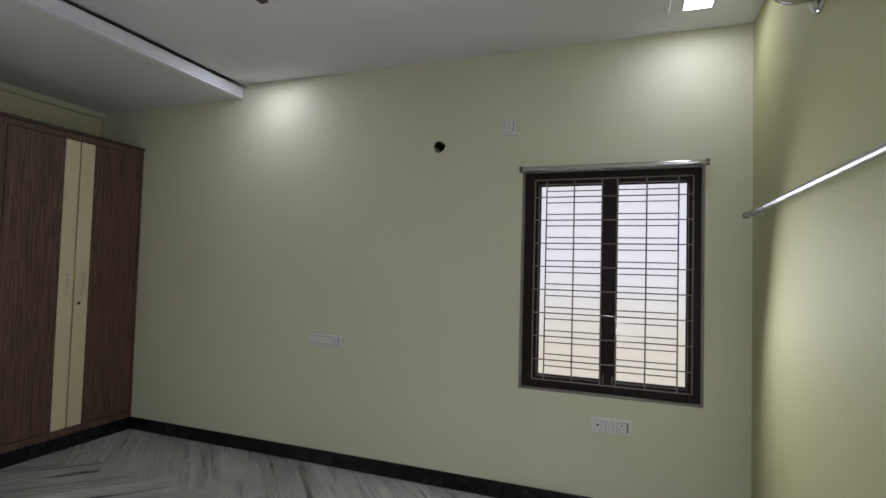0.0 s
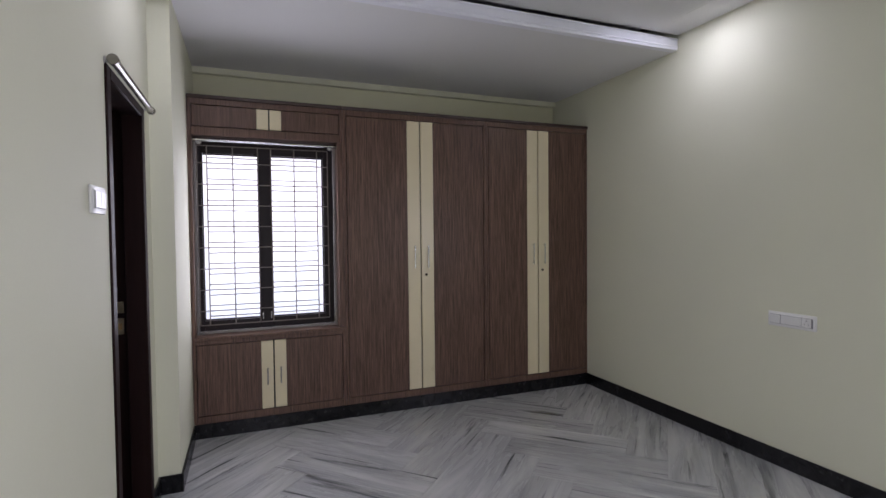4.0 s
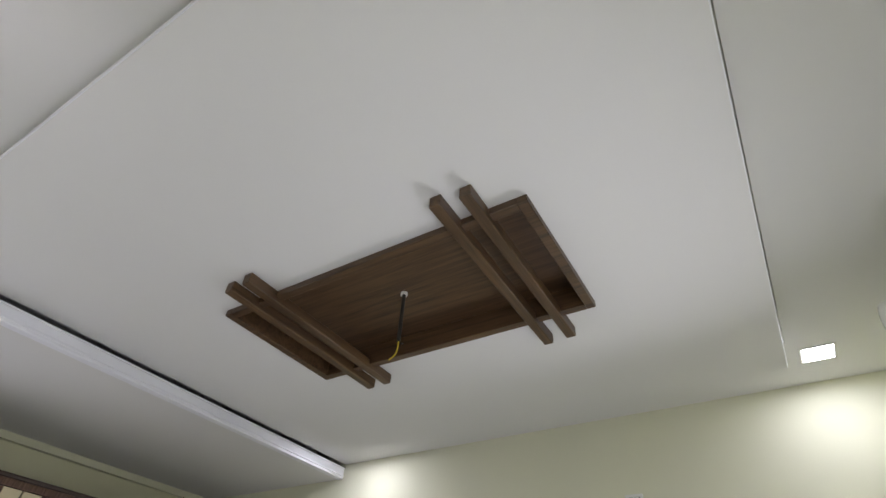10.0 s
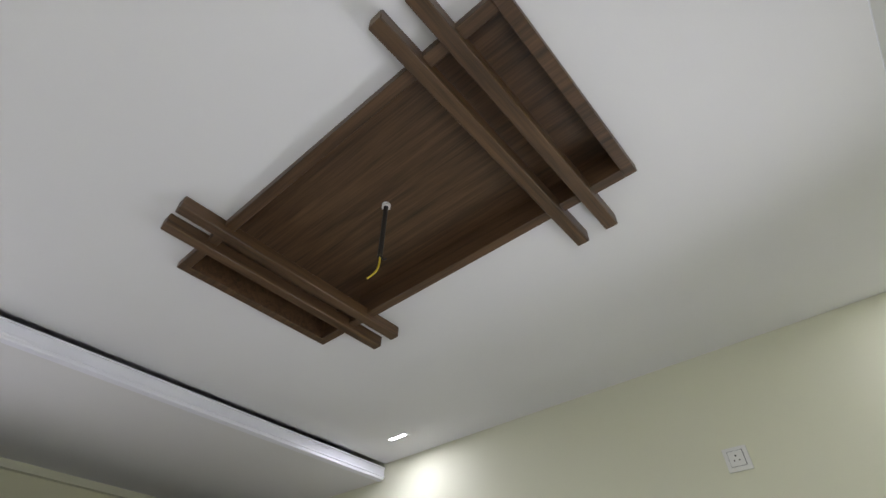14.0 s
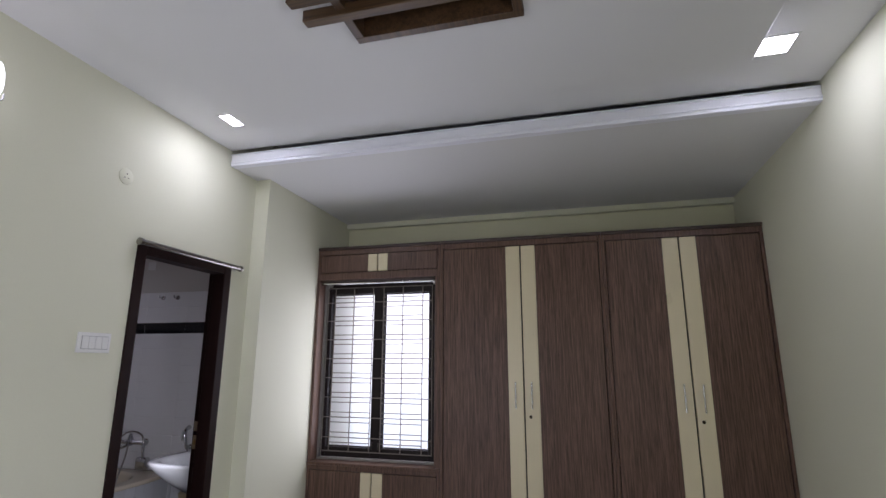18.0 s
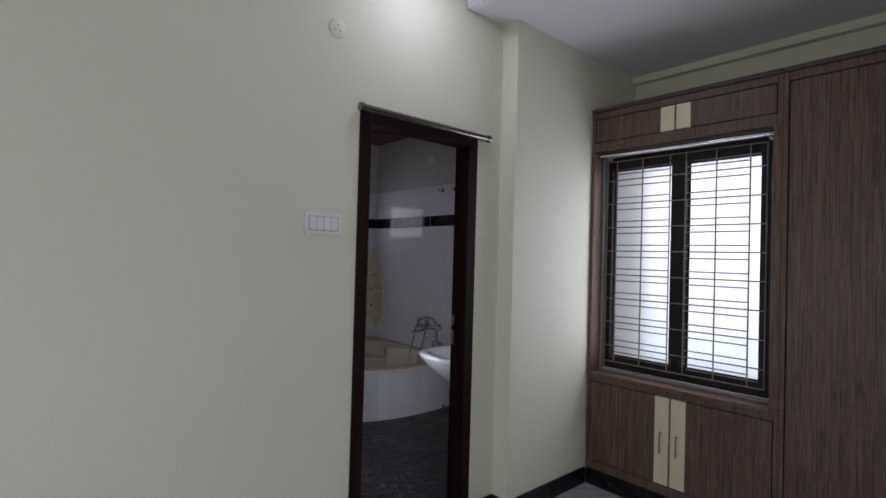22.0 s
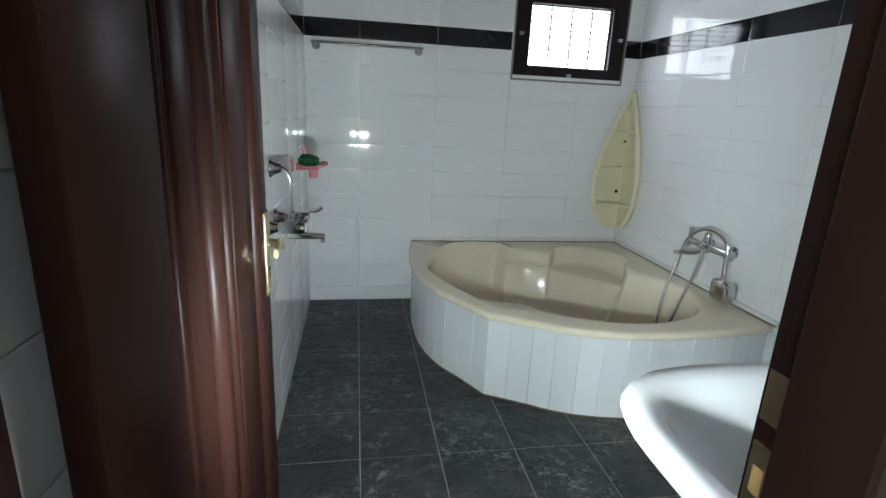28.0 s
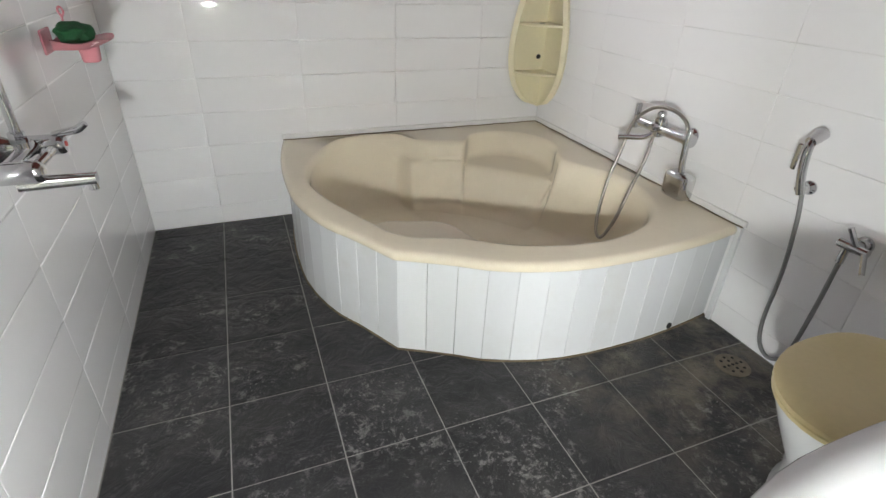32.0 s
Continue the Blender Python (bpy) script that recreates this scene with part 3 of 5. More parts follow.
# ---- windows ----
def grille(parent, to, outer, lights, z0, z1, mid, pitch):
    """A welded window grille: a closed outer bar, three uprights to each light, long bars across and short bars in each light."""
    for u in (*outer, *(v for light in lights for v in light)):
        part("upright", cyl(bmesh.new(), to(u, z0), to(u, z1), 0.0042, seg=8), GRILLE, parent)
    for z in (z0, z1):
        part("rail", cyl(bmesh.new(), to(outer[0], z), to(outer[1], z), 0.0042, seg=8), GRILLE, parent)
    for i in range(8):
        z = mid + (i - 3.5) * pitch
        part("long_bar", cyl(bmesh.new(), to(outer[0], z), to(outer[1], z), 0.0038, seg=6), GRILLE, parent)
        for light in lights:
            for dz in (-0.25, 0.25):
                part("bar", cyl(bmesh.new(), to(light[0], z + dz * pitch), to(light[2], z + dz * pitch), 0.0035, seg=6), GRILLE, parent)


GLASS = material("frosted_glass", (0.92, 0.95, 0.95), 0.35, vary=0.01, scale=3, fine=150, bump=0.03, trans=1.0, rough_vary=0.03)


def window(name, to, opening, lights, pane_z, label, bars=None, front=0.012, glass=0.078, edge=0.016, strip=EDGE_GREY):
    """A dark timber window: dull edge strip, frame, mullion, shutters with frosted panes, grille. to(u, z, d): d runs out of the room."""
    u0, u1, z0, z1 = opening

    def bar(a, b, c, e, d0, d1, bevel=0.003):
        p, q = Vector(to(a, c, d0)), Vector(to(b, e, d1))
        return B(p.x, q.x, p.y, q.y, p.z, q.z, bevel=bevel)

    at = to((u0 + u1) / 2, z0, 0)
    w = thing(name, at, label, "window")
    w["kind"] = "structure"
    for a, b, c, e in ((u0, u0 + edge, z0, z1), (u1 - edge, u1, z0, z1), (u0 + edge, u1 - edge, z0, z0 + edge), (u0 + edge, u1 - edge, z1 - edge, z1)):
        part("edge_strip", bar(a, b, c, e, -0.004, 0.03), strip, w, "dull edge strip")
    f0, f1, g0, g1 = u0 + edge, u1 - edge, z0 + edge, z1 - edge
    p0, p1 = pane_z
    stops = [f0]
    for a, b in lights:
        stops += [a, b]
    stops.append(f1)
    for a, b in zip(stops[0::2], stops[1::2]):
        part("stile", bar(a, b, g0, g1, front, glass + 0.02), FRAME, w)
    for a, b in lights:
        part("rail", bar(a, b, g0, p0, front, glass + 0.02), FRAME, w)
        part("rail", bar(a, b, p1, g1, front, glass + 0.02), FRAME, w)
        for a2, b2, c2, e2 in ((a, a + 0.007, p0, p1), (b - 0.007, b, p0, p1), (a + 0.007, b - 0.007, p0, p0 + 0.007), (a + 0.007, b - 0.007, p1 - 0.007, p1)):
            part("glazing_bead", bar(a2, b2, c2, e2, glass - 0.014, glass - 0.001, 0.002), FRAME, w)
        pane = part("pane", bar(a + 0.003, b - 0.003, p0 + 0.003, p1 - 0.003, glass, glass + 0.005, 0), GLASS, w, "frosted glass pane")
        pane.visible_shadow = False
    if bars:
        grille(w, lambda u, z: to(u, z, front - 0.009), *bars)
        for u in (lights[0][1] + 0.014, lights[1][0] - 0.014):
            part("latch", bar(u - 0.006, u + 0.006, p0 - 0.01, p0 + 0.045, front - 0.006, front + 0.004, 0.002), DARK_CHROME, w, "small steel latch")
    return w


window("window_1", lambda u, z, d: (u, d, z), NWIN, [(3.388, 3.771), (3.851, 4.239)], (0.773, 1.963), "dark brown two-light window with grille, frosted panes",
       ((3.366, 4.26), ((3.438, 3.604, 3.767), (3.853, 4.015, 4.184)), 0.757, 1.988, 1.38, 0.143))
window("window_2", lambda u, z, d: (-0.10 - d, u, z), WWIN, [(-3.226, -2.843), (-2.758, -2.374)], (0.797, 2.002), "dark brown window recessed between wardrobe units, grille closed",
       ((-3.252, -2.342), ((-3.188, -3.018, -2.848), (-2.756, -2.59, -2.422)), 0.768, 2.052, 1.40, 0.1514), front=0.034, glass=0.088)
w3 = window("window_3", lambda u, z, d: (u, YB - d, z), BWIN, [(-0.315, 0.255)], (1.635, 2.02), "small dark framed frosted bathroom window with bars", edge=0.012, front=0.008, glass=0.058)
for u in (-0.175, -0.035, 0.11):
    part("upright", cyl(bmesh.new(), (u, YB - 0.04, 1.635), (u, YB - 0.04, 2.02), 0.005, seg=8), FRAME, w3)
for i in range(9):
    z = 1.665 + i * 0.041
    part("bar", cyl(bmesh.new(), (-0.315, YB - 0.04, z), (0.255, YB - 0.04, z), 0.0033, seg=6), FRAME, w3)
for x, z in ((0.315, 1.83), (-0.375, 1.83), (-0.035, 1.585)):
    part("latch", B(x - 0.014, x + 0.014, YB - 0.01, YB + 0.012, z - 0.01, z + 0.01, bevel=0.003), STEEL, w3, "small steel latch")


def glow(name, color_low, color_high, z0, z1, power):
    """Plain bright distance seen through a frosted pane."""
    m = bpy.data.materials.new(name)
    m.use_nodes = True
    n, link = m.node_tree.nodes, m.node_tree.links.new
    n.remove(n["Principled BSDF"])
    em = n.new("ShaderNodeEmission")
    tc, sep, rng, ramp = n.new("ShaderNodeNewGeometry"), n.new("ShaderNodeSeparateXYZ"), n.new("ShaderNodeMapRange"), n.new("ShaderNodeMix")
    ramp.data_type = "RGBA"
    link(tc.outputs["Position"], sep.inputs[0])
    link(sep.outputs["Z"], rng.inputs["Value"])
    rng.inputs["From Min"].default_value, rng.inputs["From Max"].default_value = z0, z1
    rng.interpolation_type = "SMOOTHSTEP"
    link(rng.outputs["Result"], ramp.inputs["Factor"])
    ramp.inputs["A"].default_value, ramp.inputs["B"].default_value = (*color_low, 1), (*color_high, 1)
    link(ramp.outputs["Result"], em.inputs["Color"])
    em.inputs["Strength"].default_value = power
    link(em.outputs[0], n["Material Output"].inputs[0])
    return m


solo("backdrop", B(2.2, 5.4, 1.2, 1.22, -0.4, 3.4), glow("daylight_north", (0.88, 0.83, 0.68), (0.97, 0.98, 1.0), 0.8, 1.5, GLOW_N), "bright hazy daylight beyond the window", "backdrop", kind="structure", smooth=0)
solo("backdrop", B(-1.62, -1.6, -4.6, -0.9, -0.6, 3.6), glow("daylight_west", (0.70, 0.76, 0.80), (0.97, 0.98, 1.0), 0.6, 1.6, GLOW_W), "bright hazy daylight beyond the window", "backdrop", kind="structure", smooth=0)
solo("backdrop", B(-1.6, 1.6, -7.62, -7.6, 0.6, 3.2), glow("daylight_bath", (0.92, 0.84, 0.80), (1.0, 0.97, 0.95), 1.4, 2.2, GLOW_B), "bright hazy daylight beyond the window", "backdrop", kind="structure", smooth=0)


# ---- doorway ----
door_frame = thing("door_frame", (1.3, YS, 0), "dark polished timber door frame around the bathroom doorway", "door frame")
door_frame["kind"] = "structure"
Y0, Y1 = -3.402, -3.546
YR = -3.492
part("jamb", B(1.612, 1.672, Y0, YR, 0, 2.044, bevel=0.004), FRAMEWOOD, door_frame)
jamb_w = part("jamb", B(0.936, 1.001, Y0, YR, 0, 2.044, bevel=0.004), FRAMEWOOD, door_frame)
part("head", B(1.001, 1.612, Y0, YR, 1.996, 2.044, bevel=0.004), FRAMEWOOD, door_frame)
for x0, x1 in ((0.936, 0.969), (1.642, 1.672)):
    part("rebate", B(x0, x1, YR - 0.0005, -3.545, 0, 2.044, bevel=0.003), FRAMEWOOD, door_frame)
part("head_rebate", B(0.9695, 1.6415, YR - 0.0005, -3.545, 2.018, 2.044, bevel=0.003), FRAMEWOOD, door_frame)
for z0, z1 in ((0.93, 1.01), (1.035, 1.09)):
    part("strike_plate", B(0.966, 0.9715, -3.538, -3.508, z0, z1, bevel=0.001), BRASS, jamb_w, "worn brass strike plate")
part("strike_recess", B(0.968, 0.9722, -3.53, -3.516, 0.955, 0.985), material("raw_timber", (0.42, 0.27, 0.11), 0.7, vary=0.2, scale=12, fine=60), jamb_w, "bare wood chipped around the latch hole")

LEAF_L, LEAF_T = 0.62, 0.036
# matt black that stands for the shade inside the keyhole
KEYHOLE_SHADE = material("keyhole_dark", (0.004, 0.003, 0.003), 0.9, vary=0.1, spec=0.0, bump=0.0)
leaf = thing("door_1", (0, 0, 0), "dark red-brown timber door with rounded upright mouldings, standing open", "door")
leaf["kind"] = "structure"
# half-round mouldings (place, radius) lie in grooves between the boards
ROUNDS = ((0.188, 0.006), (0.299, 0.0185), (0.3755, 0.010), (0.535, 0.015))
BOARDS = ((0.0, 0.168), (0.208, 0.270), (0.319, 0.352), (0.400, 0.506), (0.553, LEAF_L))
part("core", B(0.002, LEAF_L - 0.002, -LEAF_T + 0.010, -0.010, 0.014, 1.998), DOORWOOD, leaf)
for x0, x1 in BOARDS:
    part("board", B(x0, x1, -LEAF_T, 0, 0.012, 2.0, bevel=0.004, seg=2), DOORWOOD, leaf)
for x, r in ROUNDS:
    for y, out in ((-0.009, 1), (-LEAF_T + 0.009, -1)):
        bm = bmesh.new()
        loft(bm, [[Vector((x + r * math.cos(q), y + out * (r + 0.002) * math.sin(q), z)) for q in (math.pi * k / 12 for k in range(13))] for z in (0.013, 1.999)], True, True, True)
        part("round_moulding", bm, DOORWOOD, leaf)
for side in (0, 1):
    ya, yb = (0.0, 0.006) if side == 0 else (-LEAF_T - 0.006, -LEAF_T)
    yo = 0.030 if side == 0 else -LEAF_T - 0.030
    plate = part("handle_plate", B(LEAF_L - 0.041, LEAF_L - 0.004, ya, yb, 0.94, 1.112, bevel=0.004, seg=2), BRASS, leaf, "cast brass handle plate")
    bm = bmesh.new()
    cyl(bm, (LEAF_L - 0.023, yb if side == 0 else ya, 1.048), (LEAF_L - 0.023, yo, 1.048), 0.009, seg=14)
    part("spindle", bm, BRASS, plate)
    bm = bmesh.new()
    rings = []
    for k in range(9):
        t = k / 8
        cx, cz = LEAF_L - 0.003 - 0.066 * t, 1.042 - 0.004 * t + 0.012 * math.sin(t * 3.1)
        hh, ww = 0.0125 - 0.003 * t, 0.005
        rings.append([Vector((cx, yo + ww * math.cos(q), cz + hh * math.sin(q))) for q in (2 * math.pi * j / 12 for j in range(12))])
    loft(bm, rings, True, True, True)
    part("lever", bm, BRASS, plate)
    bm = box(bmesh.new(), LEAF_L - 0.025, LEAF_L - 0.021, ya - 0.0008, yb + 0.0008, 0.976, 0.992)
    cyl(bm, (LEAF_L - 0.023, ya - 0.001, 0.995), (LEAF_L - 0.023, yb + 0.001, 0.995), 0.0045, seg=12)
    part("keyhole", bm, KEYHOLE_SHADE, plate, "dark keyhole")
    for sx in (-0.034, -0.011):
        for sz in (0.951, 1.101):
            part("screw", cyl(bmesh.new(), (LEAF_L + sx, ya - 0.001, sz), (LEAF_L + sx, yb + 0.001, sz), 0.004, seg=10), BRASS, plate)
leaf.matrix_basis = pose(1.625, -3.572, 0, 0, 0, -93.5)


# ---- curtain rods ----
def curtain_rod(a, b, wall_dir, label, r=0.0125, metal=CHROME):
    """A chrome rod with end caps and brackets that reach back to the wall."""
    a, b, wd = Vector(a), Vector(b), Vector(wall_dir)
    t = thing("curtain_rod", (a + b) / 2, label, "curtain rod", "curtain rods")
    part("rod", cyl(bmesh.new(), a, b, r, seg=16), metal, t)
    d = (b - a).normalized()
    for p, s in ((a, 1), (b, -1)):
        part("end_cap", cyl(bmesh.new(), p - d * s * 0.012, p + d * s * 0.006, r * 1.25, seg=16), DARK_CHROME, t, "dull metal end cap")
        q = p + d * s * 0.02
        bm = bmesh.new()
        cyl(bm, q, q + wd, 0.006, seg=10)
        part("bracket", bm, STEEL, t)
        part("bracket_plate", cyl(bmesh.new(), q + wd * 0.93, q + wd, 0.018, seg=16), STEEL, t)
    return t


curtain_rod((3.285, -0.035, 2.052), (4.322, -0.035, 2.054), (0, 0.035, 0), "short chrome curtain rod above the window", 0.0165)
curtain_rod((-0.034, -3.258, 2.079), (-0.034, -2.302, 2.076), (-0.098, 0, 0), "chrome curtain rod across the wardrobe window", 0.010)
curtain_rod((1.682, -3.378, 2.05), (0.888, -3.378, 2.05), (0, -0.032, 0), "tarnished chrome curtain rod above the bathroom door", 0.016, DARK_CHROME)
curtain_rod((4.48, -0.20, 1.735), (4.48, -2.05, 1.735), (0.07, 0, 0), "long dull steel rod along the bare wall", 0.0125, DULL_STEEL)


# ---- wardrobes ----
KEYHOLE = material("lock_brass", (0.05, 0.038, 0.022), 0.4, 0.8, vary=0.2, scale=30, fine=90)


def pull(parent, y, z0, z1):
    """A slim chrome bow handle on two feet."""
    bm = bmesh.new()
    cyl(bm, (0.024, y, z0), (0.024, y, z1), 0.0055, seg=10)
    for z in (z0 + 0.012, z1 - 0.012):
        cyl(bm, (0.0, y, z), (0.024, y, z), 0.005, seg=8)
    part("handle", bm, CHROME, parent, "slim chrome bow handle")


def doors(unit, y0, ym, y1, z0, z1, strip, handle_z=None, lock_z=None):
    """A pair of doors that meet at ym, each with a cream strip at the meeting edge."""
    g, m = 0.005, 0.005
    for s, (a, b) in enumerate(((y0 + g, ym - m), (ym + m, y1 - g))):
        c, d = (a, b - strip) if s == 0 else (a + strip, b)
        door = part("door", B(-0.019, 0.0, c, d, z0 + g, z1 - g, bevel=0.0015), LAMINATE, unit, "dark brown streaked laminate door")
        e, f = (b - strip + 0.001, b) if s == 0 else (a, a + strip - 0.001)
        part("cream_strip", B(-0.019, 0.0015, e, f, z0 + g, z1 - g, bevel=0.0015), CREAM, door, "glossy cream laminate strip")
        mid = (e + f) / 2
        if handle_z:
            pull(door, mid, *handle_z)
        if lock_z and s == 1:
            part("lock", cyl(bmesh.new(), (-0.002, mid - 0.015, lock_z), (0.006, mid - 0.015, lock_z), 0.011, seg=14), KEYHOLE, door, "dark keyhole of a cabinet lock")


def unit_frame(unit, y0, y1, z0, z1, left, right, low, high):
    """The face frame round a pair of doors, and the carcass behind it."""
    # carcass coloured near black to put shade into the door gaps
    part("carcass", B(XWALL + 0.006, -0.022, y0 + 0.004, y1 - 0.004, z0 + 0.004, z1 - 0.004), DARK, unit, "carcass behind the doors, blackened so the gaps read as shade")
    for a, b, c, d in ((y0, y0 + left, z0, z1), (y1 - right, y1, z0, z1), (y0 + left, y1 - right, z0, z0 + low), (y0 + left, y1 - right, z1 - high, z1)):
        part("frame", B(-0.022, 0.002, a + 0.0005, b - 0.0005, c, d, bevel=0.0015), LAMINATE, unit)


def top_trim(unit, y0, y1):
    part("top_trim", B(XWALL + 0.008, 0.016, y0, y1, 2.352, 2.377, bevel=0.006, seg=2), LAM_EDGE, unit)


wardrobe_tall = thing("wardrobe", (-0.27, -1.64, 0.1), "tall two-door wardrobe in dark brown laminate with cream strips", "wardrobe", "wardrobe run")
unit_frame(wardrobe_tall, -2.243, -1.04, 0.1, 2.352, 0.022, 0.022, 0.05, 0.042)
doors(wardrobe_tall, -2.221, -1.626, -1.062, 0.15, 2.31, 0.105, (1.135, 1.315), 1.08)
top_trim(wardrobe_tall, -2.243, -1.04)
wardrobe_end = thing("wardrobe", (-0.27, -0.52, 0.1), "tall two-door wardrobe against the window wall", "wardrobe", "wardrobe run")
unit_frame(wardrobe_end, -1.04, -0.003, 0.1, 2.352, 0.022, 0.022, 0.05, 0.042)
doors(wardrobe_end, -1.018, -0.528, -0.025, 0.15, 2.31, 0.105, (1.135, 1.315), 1.08)
top_trim(wardrobe_end, -1.04, -0.003)
loft_unit = thing("loft_cabinet", (-0.27, -2.77, 2.103), "low overhead cabinet above the wardrobe window", "cabinet", "wardrobe run")
unit_frame(loft_unit, -3.298, -2.243, 2.103, 2.352, 0.025, 0.025, 0.057, 0.04)
doors(loft_unit, -3.273, -2.769, -2.268, 2.16, 2.312, 0.08)
top_trim(loft_unit, -3.298, -2.243)
low_unit = thing("base_cabinet", (-0.27, -2.77, 0.1), "low two-door cabinet under the wardrobe window", "cabinet", "wardrobe run")
unit_frame(low_unit, -3.298, -2.243, 0.1, 0.684, 0.022, 0.022, 0.05, 0.032)
doors(low_unit, -3.276, -2.766, -2.265, 0.15, 0.652, 0.082, (0.335, 0.455))
part("ledge", B(-0.122, 0.010, -3.298, -2.243, 0.6845, 0.7065, bevel=0.003), LAMINATE, low_unit, "laminate ledge below the window")
for y0, y1 in ((-3.298, -3.2745), (-2.2855, -2.243)):
    solo("wardrobe_side_panel", B(-0.122, 0.002, y0, y1, 0.7075, 2.1025, bevel=0.0015), LAMINATE, "narrow laminate panel beside the wardrobe window", "panel", "wardrobe run")
solo("wardrobe_pelmet", B(-0.122, -0.022, -3.2735, -2.2865, 2.1005, 2.1028), LAM_EDGE, "dark laminate lining above the wardrobe window", "panel", "wardrobe run")


# ---- ceiling feature ----
fx = thing("ceiling_frame", (2.78, -1.69, 2.80), "dark veneer ceiling frame with crossing bars and a bare light point", "ceiling frame")
part("back_panel", B(FX[0] + 0.012, FX[1] - 0.012, FX[2] + 0.012, FX[3] - 0.012, 2.795, 2.81), FIXWOOD, fx, "streaked walnut veneer panel")
FB = 0.036
for x0, x1, y0, y1 in ((FX[0], FX[0] + FB, FX[2], FX[3]), (FX[1] - FB, FX[1], FX[2], FX[3]), (FX[0] + FB, FX[1] - FB, FX[2], FX[2] + FB), (FX[0] + FB, FX[1] - FB, FX[3] - FB, FX[3])):
    part("frame_rail", B(x0, x1, y0, y1, 2.692, 2.794, bevel=0.002), FIXWOOD, fx)
FIXWOOD_Y = material("ceiling_bar_veneer", (0.088, 0.049, 0.023), 0.42, vary=0.75, scale=6, fine=22, bump=0.06, depth=0.0008, stretch=(9, 0.35, 9))
for xc, y0, y1 in ((2.255, -2.15, -1.212), (2.36, -2.155, -1.217), (3.225, -2.15, -1.21), (3.33, -2.14, -1.22)):
    part("cross_bar", B(xc - 0.021, xc + 0.021, y0, y1, 2.671, 2.7195, bevel=0.003), FIXWOOD_Y, fx)
pipe = part("conduit", cyl(bmesh.new(), (2.77, -1.68, 2.80), (2.772, -1.682, 2.555), 0.008, seg=12), material("black_conduit", (0.03, 0.028, 0.025), 0.5), fx, "black conduit stub with bare wires")
part("collar", cyl(bmesh.new(), (2.77, -1.68, 2.783), (2.77, -1.68, 2.797), 0.015, seg=14), SWITCH, pipe, "white plaster collar")
part("wire", tube(bmesh.new(), [(2.772, -1.682, 2.56), (2.770, -1.68, 2.525), (2.768, -1.69, 2.49), (2.755, -1.705, 2.465)], 0.003, 6), material("yellow_wire", (0.55, 0.42, 0.03), 0.4), pipe, "yellow insulated wire")
part("wire", tube(bmesh.new(), [(2.772, -1.682, 2.56), (2.782, -1.675, 2.545), (2.786, -1.668, 2.55)], 0.0025, 6), material("black_wire", (0.02, 0.02, 0.02), 0.4), pipe)

for dx, dy in DOWNLIGHTS:
    dl = thing("downlight", (dx, dy, ZB), "square recessed ceiling light, switched on", "ceiling light", "ceiling lights")
    for x0, x1, y0, y1 in ((-0.078, -0.066, -0.078, 0.078), (0.066, 0.078, -0.078, 0.078), (-0.066, 0.066, -0.078, -0.066), (-0.066, 0.066, 0.066, 0.078)):
        part("rim", B(dx + x0, dx + x1, dy + y0, dy + y1, ZB - 0.004, ZB + 0.002, bevel=0.0015), SWITCH, dl)
    part("diffuser", B(dx - 0.066, dx + 0.066, dy - 0.066, dy + 0.066, ZB - 0.002, ZB + 0.001), LED_MAT, dl, "glowing white diffuser")


# ---- wall lamps ----
SHADE_ON = material("lit_glass_shade", (1, 1, 1), 0.3, vary=0.0, bump=0.0, emit=1.3, emit_color=(0.97, 0.98, 1.0))
SHADE_OFF = material("opal_glass_shade", (0.85, 0.85, 0.83), 0.15, vary=0.01, bump=0.0)


REACH = 0.136


def wall_lamp(shade, label):
    """A wall lamp at the origin, the wall behind it at y = 0 and the room at +y."""
    t = thing("wall_lamp", (0, 0, 0), label, "wall lamp", "wall lamps")
    face = Matrix.Rotation(radians(-90), 4, "X")
    part("wall_rose", lathe(bmesh.new(), [(0, 0), (0.056, 0), (0.056, 0.008), (0.05, 0.016), (0.032, 0.026), (0.02, 0.03), (0, 0.032)], face), CHROME, t)
    part("arm", tube(bmesh.new(), [(0, 0.028, 0), (0, 0.08, -0.006), (0, REACH - 0.006, 0.010), (0, REACH, 0.04)], 0.008, 12), CHROME, t)
    cup = part("cup", lathe(bmesh.new(), [(0, 0.025), (0.022, 0.025), (0.026, 0.034), (0.026, 0.056), (0, 0.058)], Matrix.Translation((0, REACH, 0))), CHROME, t)
    part("shade", lathe(bmesh.new(), [(0, 0.05), (0.034, 0.05), (0.045, 0.058), (0.052, 0.088), (0.053, 0.118), (0.049, 0.152), (0.040, 0.182), (0.037, 0.183), (0.046, 0.152), (0.050, 0.118), (0.048, 0.088), (0.039, 0.060), (0, 0.056)], Matrix.Translation((0, REACH, 0))), shade, t, "barrel-shaped opal glass shade")
    for q in range(3):
        c, s = math.cos(0.5 + q * 2.094), math.sin(0.5 + q * 2.094)
        part("clip", tube(bmesh.new(), [(0.03 * c, REACH + 0.03 * s, 0.046), (0.054 * c, REACH + 0.054 * s, 0.047), (0.057 * c, REACH + 0.057 * s, 0.072)], 0.0035, 6), CHROME, cup)
    return t


wall_lamp(SHADE_ON, "chrome wall lamp with a lit opal glass shade").matrix_basis = pose(2.542, YS, 2.345)
wall_lamp(SHADE_OFF, "unlit chrome wall lamp high on the bare wall").matrix_basis = pose(XE, -1.02, 2.43, 0, 0, 90)


# ---- switches and sockets ----
SEAM = material("dark_plastic_seam", (0.16, 0.16, 0.165), 0.6, vary=0.05, scale=20, fine=90, bump=0.0)


